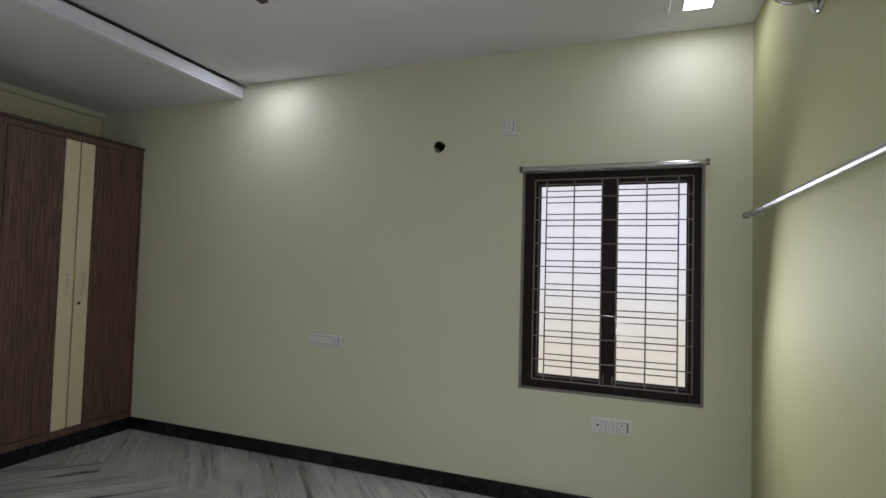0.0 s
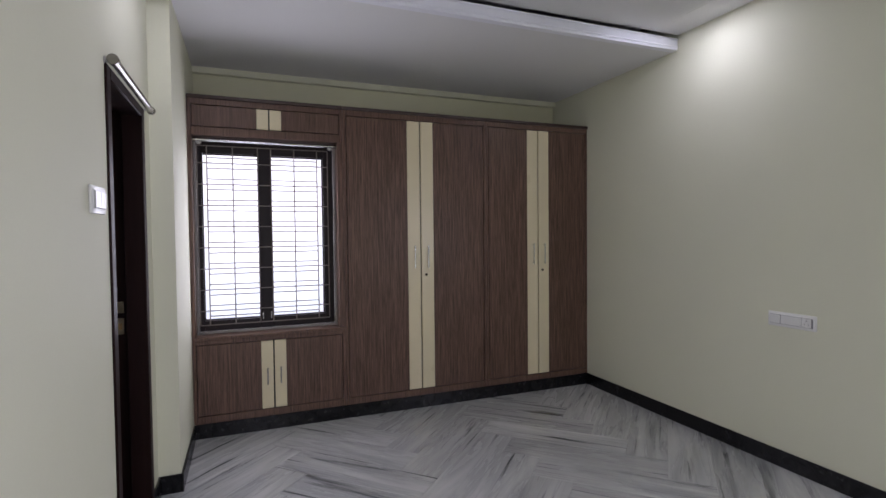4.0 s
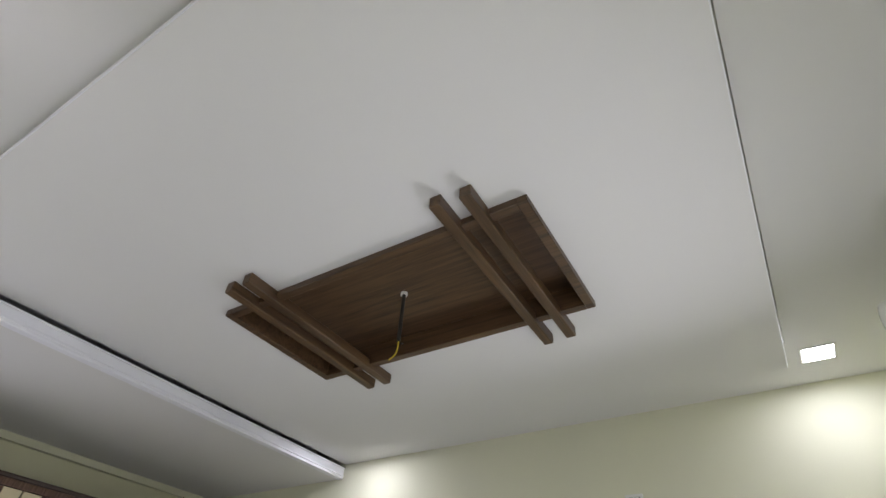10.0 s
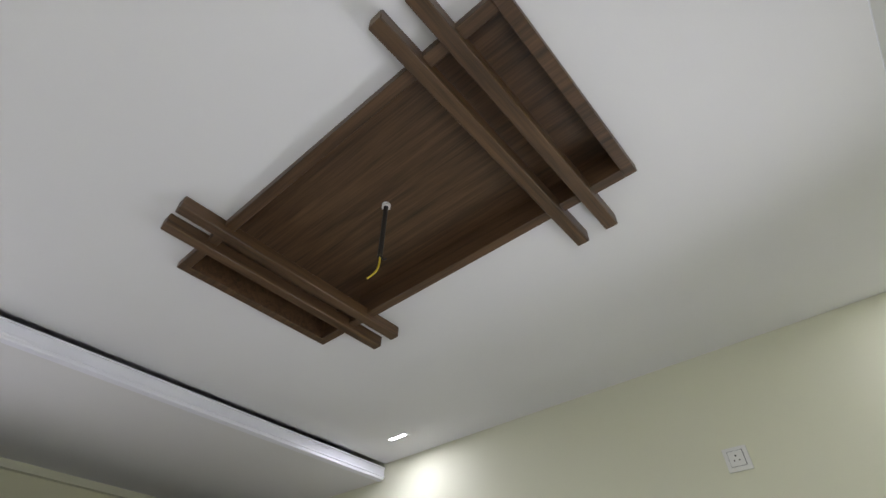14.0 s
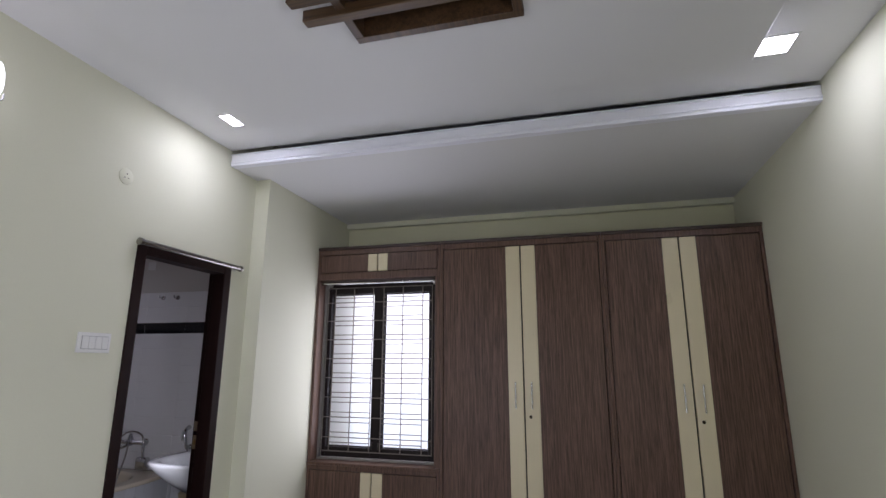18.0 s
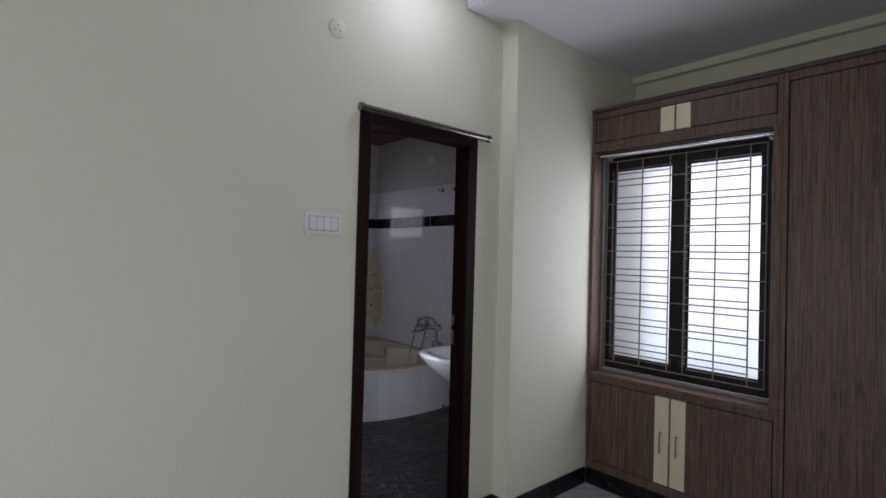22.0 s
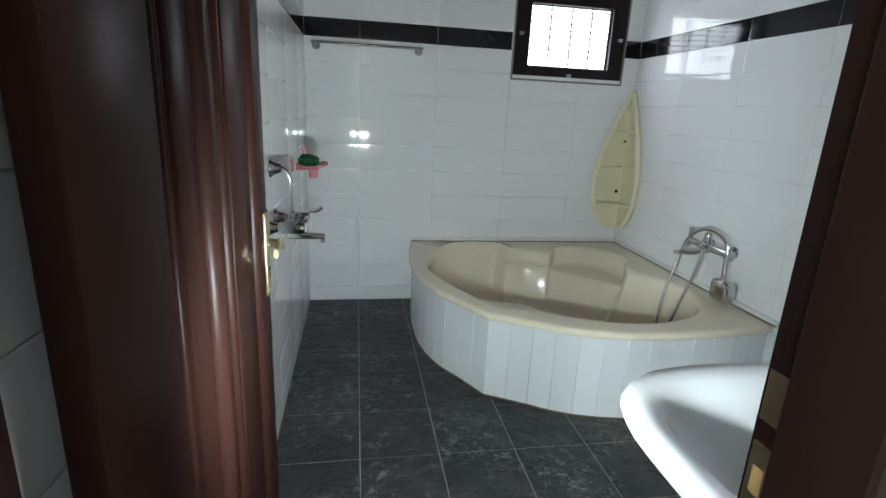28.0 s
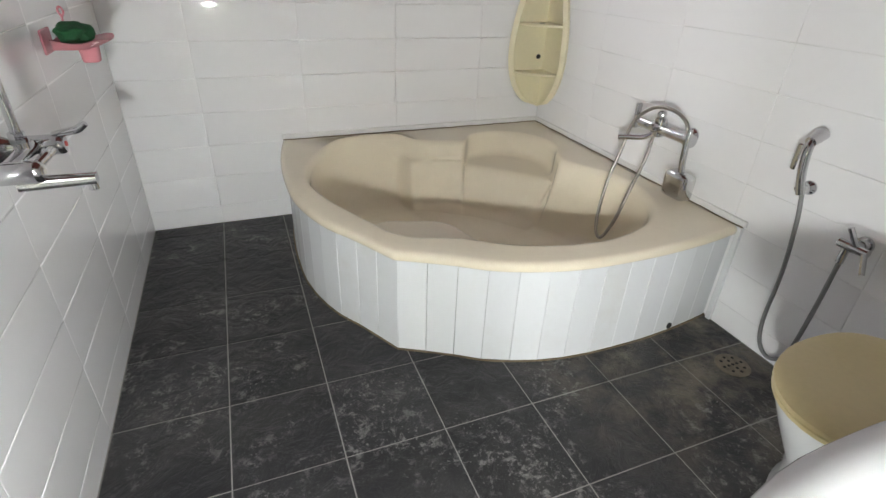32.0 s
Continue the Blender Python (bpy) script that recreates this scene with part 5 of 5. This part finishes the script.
part("hose", tube(bmesh.new(), [(XB + 0.085, -5.47, 0.66), (XB + 0.12, -5.45, 0.56), (XB + 0.175, -5.44, 0.43), (XB + 0.215, -5.45, 0.28), (XB + 0.235, -5.495, 0.175), (XB + 0.235, -5.54, 0.23), (XB + 0.205, -5.56, 0.41), (XB + 0.155, -5.565, 0.58), (XB + 0.13, -5.555, 0.70), (XB + 0.11, -5.48, 0.775), (XB + 0.11, -5.38, 0.792), (XB + 0.10, -5.305, 0.76), (XB + 0.095, -5.285, 0.70)], 0.0075, 10), RUBBER, tub_mixer, "flexible steel hose")

spray = thing("health_faucet", (XB, -4.83, 0.75), "chrome hand spray on a wall hook with a grey hose", "hand spray")
part("hook", flange(bmesh.new(), (XB, -4.83, 0.665), (1, 0, 0), 0.024, 0.03), CHROME, spray)
part("hook_arm", cyl(bmesh.new(), (XB + 0.02, -4.83, 0.665), (XB + 0.06, -4.83, 0.668), 0.012, seg=12), CHROME, spray)
part("spray_body", tube(bmesh.new(), [(XB + 0.062, -4.815, 0.655), (XB + 0.07, -4.83, 0.72), (XB + 0.07, -4.84, 0.79), (XB + 0.05, -4.85, 0.83)], 0.0135, 12), CHROME, spray)
part("spray_head", cyl(bmesh.new(), (XB + 0.065, -4.845, 0.82), (XB + 0.015, -4.85, 0.842), 0.017, 0.022, seg=16), CHROME, spray)
part("trigger", B(XB + 0.086, XB + 0.094, -4.862, -4.846, 0.73, 0.815, bevel=0.003), CHROME, spray)
part("hose", tube(bmesh.new(), [(XB + 0.06, -4.81, 0.655), (XB + 0.06, -4.79, 0.56), (XB + 0.06, -4.77, 0.38), (XB + 0.06, -4.765, 0.18), (XB + 0.06, -4.74, 0.085), (XB + 0.06, -4.69, 0.06), (XB + 0.06, -4.645, 0.12), (XB + 0.06, -4.63, 0.30), (XB + 0.06, -4.625, 0.50)], 0.0072, 10), material("grey_hose", (0.25, 0.25, 0.25), 0.4, 0.4, vary=0.1, scale=40, fine=260, bump=0.4, depth=0.0015), spray, "grey flexible hose")

valve = thing("angle_valve", (XB, -4.61, 0.565), "chrome two-way stop valve on the tiled wall", "valve")
part("flange", flange(bmesh.new(), (XB, -4.61, 0.565), (1, 0, 0), 0.026, 0.025), CHROME, valve)
bm = bmesh.new()
cyl(bm, (XB + 0.02, -4.61, 0.565), (XB + 0.07, -4.61, 0.565), 0.014, seg=14)
cyl(bm, (XB + 0.06, -4.565, 0.565), (XB + 0.06, -4.65, 0.565), 0.014, seg=14)
cyl(bm, (XB + 0.06, -4.625, 0.565), (XB + 0.06, -4.625, 0.505), 0.011, seg=12)
part("body", bm, CHROME, valve)
for a, b in (((XB + 0.065, -4.60, 0.575), (XB + 0.075, -4.63, 0.625)), ((XB + 0.07, -4.57, 0.565), (XB + 0.085, -4.545, 0.51))):
    part("handle", tube(bmesh.new(), [a, Vector(a).lerp(Vector(b), 0.5), b], 0.0085, 8), CHROME, valve)

# ---- toilet ----
TY = -4.262


def egg(cx, front_x, back_x, half_w, z, n=40):
    """An egg-shaped ring, blunt at the back."""
    pts = []
    for k in range(n):
        a = 2 * math.pi * k / n
        c, s = math.cos(a), math.sin(a)
        rx = front_x - cx if c > 0 else cx - back_x
        p = 2.0 if c > 0 else 2.8
        f = (abs(c) ** p + abs(s) ** p) ** (-1 / p)
        pts.append(Vector((cx + rx * c * f, TY + half_w * s * f, z)))
    return pts


LID = material("yellowed_seat_plastic", (0.62, 0.52, 0.28), 0.42, vary=0.06, scale=4, fine=60, bump=0.004)
toilet = thing("toilet", (-0.2, TY, 0), "white porcelain toilet with a yellowed closed lid", "toilet")
part("bowl", loft(bmesh.new(), [egg(-0.20, 0.00, -0.50, 0.115, 0.0), egg(-0.20, 0.005, -0.50, 0.118, 0.02), egg(-0.20, 0.0, -0.50, 0.10, 0.07), egg(-0.19, 0.02, -0.49, 0.105, 0.18), egg(-0.17, 0.075, -0.47, 0.155, 0.29), egg(-0.16, 0.105, -0.45, 0.182, 0.36), egg(-0.16, 0.11, -0.44, 0.186, 0.385)], True, True, True), PORCELAIN, toilet)
part("seat", loft(bmesh.new(), [egg(-0.15, 0.118, -0.37, 0.19, 0.386), egg(-0.15, 0.125, -0.375, 0.195, 0.392), egg(-0.15, 0.125, -0.375, 0.195, 0.401), egg(-0.15, 0.12, -0.37, 0.191, 0.405)], True, True, True), LID, toilet, "yellowed plastic seat")
part("lid", loft(bmesh.new(), [egg(-0.15, 0.122, -0.375, 0.192, 0.4065), egg(-0.15, 0.13, -0.38, 0.198, 0.411), egg(-0.15, 0.128, -0.38, 0.197, 0.42), egg(-0.15, 0.105, -0.36, 0.178, 0.4285), egg(-0.15, 0.0, -0.28, 0.09, 0.4335)], True, True, True), LID, toilet, "yellowed plastic lid, closed")
part("hinge", B(-0.41, -0.375, TY - 0.09, TY + 0.09, 0.386, 0.41, bevel=0.006), LID, toilet)
part("pan_back", B(XB + 0.001, -0.40, TY - 0.10, TY + 0.10, 0.0, 0.385, bevel=0.02, seg=3), PORCELAIN, toilet)

# ---- washbasin ----
BC = Vector((0.575, -3.762))


def basin_ring(a, b, z, n=48, p=2.8, shift=0.0):
    pts = []
    for k in range(n):
        t = 2 * math.pi * k / n
        c, s = math.cos(t), math.sin(t)
        q = p if s < 0 else 4.0
        f = (abs(c) ** q + abs(s) ** q) ** (-1 / q)
        y = BC.y + shift + (b if s < 0 else min(b, 0.196 - shift)) * s * f
        pts.append(Vector((BC.x + a * c * f, y, z - 0.02)))
    return pts


basin = thing("washbasin", (BC.x, BC.y, 0), "white porcelain pedestal washbasin beside the door", "washbasin")
part("bowl", loft(bmesh.new(), [basin_ring(0.09, 0.08, 0.62, shift=0.05), basin_ring(0.14, 0.12, 0.63, shift=0.04), basin_ring(0.215, 0.175, 0.69, shift=0.02), basin_ring(0.285, 0.232, 0.76), basin_ring(0.328, 0.268, 0.81), basin_ring(0.335, 0.275, 0.825), basin_ring(0.33, 0.271, 0.833), basin_ring(0.298, 0.24, 0.835), basin_ring(0.268, 0.212, 0.828), basin_ring(0.25, 0.195, 0.80), basin_ring(0.21, 0.16, 0.745), basin_ring(0.13, 0.10, 0.705), basin_ring(0.03, 0.025, 0.695)], True, True, True), PORCELAIN, basin, smooth=60)
part("pedestal", lathe(bmesh.new(), [(0, 0), (0.115, 0), (0.115, 0.02), (0.095, 0.06), (0.078, 0.25), (0.078, 0.45), (0.095, 0.585), (0.11, 0.608), (0, 0.608)], Matrix.Translation((BC.x, BC.y + 0.06, 0))), PORCELAIN, basin)
part("waste", cyl(bmesh.new(), (BC.x, BC.y, 0.674), (BC.x, BC.y, 0.679), 0.022, seg=16), CHROME, basin, "chrome waste")

# ---- small bathroom things ----
rail = thing("towel_rail", (1.3, YB, 1.68), "chrome towel rail on the tiled wall", "towel rail")
part("rod", cyl(bmesh.new(), (1.645, YB + 0.07, 1.683), (0.965, YB + 0.07, 1.683), 0.008, seg=14), CHROME, rail)
for x in (1.62, 0.985):
    post = part("post", cyl(bmesh.new(), (x, YB + 0.004, 1.678), (x, YB + 0.075, 1.683), 0.010, seg=12), CHROME, rail)
    part("rose", flange(bmesh.new(), (x, YB, 1.672), (0, 1, 0), 0.026, 0.02), CHROME, post)

for y, z in ((-5.35, 2.088), (-5.17, 2.085)):
    hook = thing("wall_hook", (XB, y, z), "small chrome wall hook on the tiles", "hook", "bathroom hooks")
    part("rose", flange(bmesh.new(), (XB, y, z), (1, 0, 0), 0.024, 0.016), CHROME, hook)
    part("peg", tube(bmesh.new(), [(XB + 0.01, y, z), (XB + 0.045, y, z - 0.004), (XB + 0.06, y, z + 0.018)], 0.007, 8), CHROME, hook)
solo("blank_plate", B(XB - 0.01, XB + 0.002, -5.60, -5.51, 2.385, 2.475, bevel=0.003), SWITCH, "small white blank plate high on the wall", "plate")

CREAM_PLASTIC = material("cream_shelf_plastic", (0.88, 0.82, 0.60), 0.42, vary=0.05, scale=4, fine=60, bump=0.01, spec=0.3)
shelf = thing("corner_shelf", (XB + 0.1, YB + 0.1, 0.53), "cream plastic teardrop corner shelf with four niches", "corner shelf")


def width_at(z):
    t = (z - 0.53) / 0.985
    w = 0.012 + 0.228 * max(0.0, math.sin(math.pi * min(1, max(0, t)) ** 0.62)) ** 0.82
    if t > 0.92:
        w = max(w, 0.058 * max(0.0, 1 - ((t - 0.92) / 0.085) ** 2) ** 0.5)
    return w


rows = []
for k in range(31):
    z = 0.53 + 0.985 * k / 30
    w = width_at(z)
    b = min(0.018, w * 0.35)
    a_, f_ = 0.004, 0.024
    c = Vector((XB, YB, z))
    rows.append([c + Vector((w, a_, 0)), c + Vector((w - 0.004 + f_ * 0.6, f_, 0)), c + Vector((w - b, f_ + b * 0.6, 0)), c + Vector((max(0.01, w - b - 0.03), 0.012, 0)), c + Vector((0.012, 0.012, 0)), c + Vector((0.012, max(0.01, w - b - 0.03), 0)), c + Vector((f_ + b * 0.6, w - b, 0)), c + Vector((f_, w - 0.004 + f_ * 0.6, 0)), c + Vector((a_, w, 0))])
part("back", loft(bmesh.new(), rows, False), CREAM_PLASTIC, shelf, smooth=50)
for z in (0.735, 0.992, 1.24, 1.39):
    w = width_at(z) - 0.018
    bm = bmesh.new()
    tri = [(0.008, 0.008), (w, 0.012), (w * 0.72 + 0.012, w * 0.40 + 0.012), (w * 0.40 + 0.012, w * 0.72 + 0.012), (0.012, w)]
    loft(bm, [[Vector((XB + x, YB + y, z + h)) for x, y in tri] for h in (-0.007, 0.007)], True, True, True)
    bmesh.ops.bevel(bm, geom=bm.edges[:], offset=0.003, segments=1, affect="EDGES")
    part("shelf_board", bm, CREAM_PLASTIC, shelf)
for x, y, z, r in ((0.045, 0.016, 0.815, 0.013), (0.03, 0.016, 1.17, 0.009)):
    part("screw_hole", cyl(bmesh.new(), (XB + x, YB + y - 0.006, z), (XB + x, YB + y + 0.002, z), r, seg=12), DARK, shelf, "dark screw hole")
w = width_at(0.992)
part("tumbler_hole", lathe(bmesh.new(), [(0, 0), (0.016, 0), (0.016, 0.002), (0, 0.002)], Matrix.Translation((XB + 0.42 * w, YB + 0.42 * w, 1.0))), material("shelf_badge", (0.25, 0.22, 0.10), 0.4), shelf, "small oval badge")

PINK = material("pink_plastic", (0.86, 0.33, 0.38), 0.25, vary=0.05, scale=6, fine=60, bump=0.0, trans=0.35)
dish = thing("soap_dish", (XC, -5.77, 1.0), "translucent pink plastic soap dish fixed to the tiles", "soap dish")


def rounded(cx, cy, a, b, z, p=4.0, n=32):
    """A rounded oblong ring."""
    out = []
    for j in range(n):
        q = 2 * math.pi * j / n
        c, e = math.cos(q), math.sin(q)
        f = (abs(c) ** p + abs(e) ** p) ** (-1 / p)
        out.append(Vector((cx + a * c * f, cy + b * e * f, z + 0.010 * (abs(c * e) * 2) ** 3 * (1 if a > 0.05 else 0))))
    return out


part("tray", loft(bmesh.new(), [rounded(XC - 0.02 - a, -5.77, a, b, z) for a, b, z in ((0.048, 0.066, 1.006), (0.058, 0.076, 1.010), (0.074, 0.095, 1.024), (0.077, 0.099, 1.027), (0.073, 0.093, 1.028), (0.056, 0.074, 1.014), (0.04, 0.05, 1.012))], True, True, True), PINK, dish)
part("cup", loft(bmesh.new(), [rounded(XC - 0.102, -5.785, a, b, z) for a, b, z in ((0.021, 0.026, 0.962), (0.023, 0.029, 0.965), (0.027, 0.032, 1.008), (0.025, 0.030, 1.008), (0.020, 0.026, 0.967))], True, True, True), PINK, dish)
part("wall_plate", B(XC - 0.006, XC, -5.82, -5.72, 0.99, 1.06, bevel=0.003), PINK, dish)
part("loop", tube(bmesh.new(), [(XC - 0.050, -5.80, 1.070), (XC - 0.052, -5.80, 1.088), (XC - 0.046, -5.80, 1.104), (XC - 0.052, -5.80, 1.116), (XC - 0.060, -5.80, 1.104), (XC - 0.053, -5.80, 1.088)], 0.003, 8), PINK, dish)
bm = bmesh.new()
bmesh.ops.create_icosphere(bm, subdivisions=4, radius=1.0)
for v in bm.verts:
    n = 1 + 0.28 * noise.noise(v.co * 1.7) + 0.14 * noise.noise(v.co * 4.5)
    v.co = Vector((XC - 0.078 + 0.052 * v.co.x * n, -5.765 + 0.072 * v.co.y * n, 1.048 + 0.030 * v.co.z * n))
solo("scrub_cloth", bm, material("green_cloth", (0.012, 0.085, 0.030), 0.9, vary=0.35, scale=20, fine=180, bump=0.6, depth=0.004), "crumpled dark green scrub cloth in the soap dish", "cloth", smooth=80)

drain = thing("floor_drain", (-0.385, -4.75, 0), "round steel floor drain with holes", "drain")
part("rim", lathe(bmesh.new(), [(0, 0), (0.062, 0), (0.062, 0.002), (0.056, 0.004), (0, 0.004)], Matrix.Translation((-0.385, -4.75, 0.001))), material("tarnished_steel", (0.20, 0.17, 0.13), 0.5, 0.7, vary=0.4, scale=25, fine=120, bump=0.2), drain)
for k in range(13):
    r, a = (0.0, 0.0) if k == 0 else ((0.02, k * 1.571) if k < 5 else (0.04, k * 0.785))
    c = (-0.385 + r * math.cos(a), -4.75 + r * math.sin(a))
    part("slot", cyl(bmesh.new(), (*c, 0.0042), (*c, 0.0056), 0.006, seg=8), DARK, drain)


# ---- wall tiles ----
MESHES = {}


def tile_mesh(w, h, t, mat, pillow=0.0028):
    """A tile that lies in x and y and faces z, with softly rounded edges."""
    key = (round(w, 3), round(h, 3), t, mat.name)
    if key not in MESHES:
        bm = bmesh.new()
        levels = [(0.0, 0.0), (0.0, t - 0.0012), (0.0008, t - 0.0004), (pillow, t - 0.0001), (pillow * 2, t)]
        loft(bm, [[Vector((x, y, z)) for x, y in ((-w / 2 + i, -h / 2 + i), (w / 2 - i, -h / 2 + i), (w / 2 - i, h / 2 - i), (-w / 2 + i, h / 2 - i))] for i, z in levels], True, False, True)
        me = finish(bm, 70)
        me.materials.append(mat)
        MESHES[key] = me
    return MESHES[key]


ROWS = [-0.063 + 0.1637 * k for k in range(0, 12)]
ROWS = [0.0] + [z for z in ROWS if z > 0.01 and z < 1.70] + [1.722]
UPPER = [1.832, 1.987, 2.142]
JOINT = 0.0009


def tile_wall(parent, to, u0, u1, first, step, holes, face):
    """Courses of tiles with a black band, cut at the ends and round openings. to(u, z) gives the place on the wall."""
    us = [u0] + [v for v in (first + step * k for k in range(-12, 13)) if u0 + 0.02 < v < u1 - 0.02] + [u1]
    courses = [(a, b, TILE_W) for a, b in zip(ROWS, ROWS[1:])] + [(1.722, 1.832, TILE_BAND)] + [(a, b, TILE_W) for a, b in zip(UPPER, UPPER[1:])]
    for z0, z1, mat in courses:
        for a, b in zip(us, us[1:]):
            for c, d in cut(a, b, z0, z1, holes):
                ob = new("tile", tile_mesh(d - c - JOINT, z1 - z0 - JOINT, 0.005, mat))
                tilt = Euler((random.gauss(0, 0.0008), random.gauss(0, 0.0008), 0)).to_matrix().to_4x4()
                ob.matrix_basis = Matrix.Translation(to((c + d) / 2, (z0 + z1) / 2)) @ face @ tilt
                ob.parent = parent


def cut(a, b, z0, z1, holes):
    """What is left of the span a..b of a course beside an opening."""
    for h0, h1, g0, g1 in holes:
        if g0 < (z0 + z1) / 2 < g1 and h0 < b and h1 > a:
            return [s for s in ((a, h0), (h1, b)) if s[1] - s[0] > 0.015]
    return [(a, b)]


# thin bed of grout behind the tiles
back_s = solo("tile_bed_south", sheet((XB - 0.01, XC + 0.01), (0, 2.142), [BWIN], lambda u, z, d: (u, YB - 0.0098 + d, z), 0.0082), GROUT, "white glazed wall tiles with a black band", "wall tiles", kind="structure", smooth=0)
back_w = solo("tile_bed_west", B(XB - 0.0098, XB - 0.0016, YB, YBN, 0, 2.142), GROUT, "white glazed wall tiles with a black band", "wall tiles", kind="structure", smooth=0)
back_e = solo("tile_bed_east", B(XC + 0.0016, XC + 0.0098, YB, YBN, 0, 2.142), GROUT, "white glazed wall tiles with a black band", "wall tiles", kind="structure", smooth=0)
tile_wall(back_s, lambda u, z: (u, YB - 0.005, z), XB, XC, 1.355, 0.49, [BWIN], Matrix(((1, 0, 0, 0), (0, 0, 1, 0), (0, 1, 0, 0), (0, 0, 0, 1))))
tile_wall(back_w, lambda u, z: (XB - 0.005, u, z), YB, YBN, -5.05, 0.49, [], Matrix(((0, 0, 1, 0), (1, 0, 0, 0), (0, 1, 0, 0), (0, 0, 0, 1))))
tile_wall(back_e, lambda u, z: (XC + 0.005, u, z), YB, YBN, -4.67, 0.49, [], Matrix(((0, 0, -1, 0), (1, 0, 0, 0), (0, 1, 0, 0), (0, 0, 0, 1))))

# ---- bathroom floor tiles ----
xs = [v for v in (1.358 - 0.3125 * k for k in range(-1, 7))]
ys = [v for v in (-5.478 + 0.3195 * k for k in range(-4, 7))]
xs = sorted({XB, XC, *(v for v in xs if XB + 0.02 < v < XC - 0.02)})
ys = sorted({YB, Y1 + 0.0, *(v for v in ys if YB + 0.02 < v < Y1 - 0.02)})
for x0, x1 in zip(xs, xs[1:]):
    for y0, y1 in zip(ys, ys[1:]):
        ob = new("slate_tile", tile_mesh(x1 - x0 - 0.004, y1 - y0 - 0.004, 0.009, SLATE, 0.004))
        ob.matrix_basis = pose((x0 + x1) / 2, (y0 + y1) / 2, -0.009 + random.uniform(-0.0006, 0.0006), random.gauss(0, 0.06), random.gauss(0, 0.06))
        ob.parent = bath_floor
ob = new("threshold", finish(B(0.97, 1.641, Y1, YS, -0.009, 0.0005, bevel=0.002)))
ob.data.materials.append(SLATE)
ob.parent = bath_floor


# ---- bedroom floor: herringbone of marble planks ----
def clipped(poly, x0, x1, y0, y1):
    """A polygon cut to a rectangle."""
    for axis, value, sign in ((0, x0, 1), (0, x1, -1), (1, y0, 1), (1, y1, -1)):
        out = []
        for p, q in zip(poly, poly[1:] + poly[:1]):
            dp, dq = sign * (p[axis] - value), sign * (q[axis] - value)
            if dp >= 0:
                out.append(p)
            if dp * dq < 0:
                out.append(p.lerp(q, dp / (dp - dq)))
        poly = out
        if len(poly) < 3:
            return []
    return poly


PW, PN = 0.244, 4
ORIGIN = Vector((1.16, -1.25))
U, V = Vector((1, 1)).normalized(), Vector((1, -1)).normalized()
spans = []
for j in range(-22, 23):
    for k in range(-3, 4):
        spans.append((j + 2 * PN * k, j, PN, 1))
        spans.append((j, j - 2 * PN + 1 - 2 * PN * k, 1, PN))
for a, b, la, lb in spans:
    g = 0.0012
    quad = [ORIGIN + U * PW * x + V * PW * y for x, y in ((a, b), (a + la, b), (a + la, b + lb), (a, b + lb))]
    mid = sum(quad, Vector((0, 0))) / 4
    quad = [p + (mid - p).normalized() * g for p in quad]
    poly = clipped(quad, 0.0, XE - 0.001, YS + 0.001, -0.001)
    if len(poly) < 3:
        continue
    turn = 45 if la > lb else -45
    inv = Matrix.Rotation(radians(-turn), 2)
    local = [inv @ (p - mid) for p in poly]
    area = sum(p.x * q.y - q.x * p.y for p, q in zip(local, local[1:] + local[:1])) / 2
    if abs(area) < 0.0005:
        continue
    if area < 0:
        local.reverse()
    bm = bmesh.new()
    c = sum(local, Vector((0, 0))) / len(local)
    loft(bm, [[Vector((p.x, p.y, -0.0115)) for p in local], [Vector((p.x, p.y, -0.0006)) for p in local], [Vector((*(p + (c - p).normalized() * 0.0012), 0)) for p in local]], True, False, True)
    ob = new("marble_plank", finish(bm, 0))
    ob.data.materials.append(MARBLE)
    ob.matrix_basis = pose(mid.x, mid.y, random.uniform(-0.0002, 0.0002), 0, 0, turn)
    ob.parent = floor
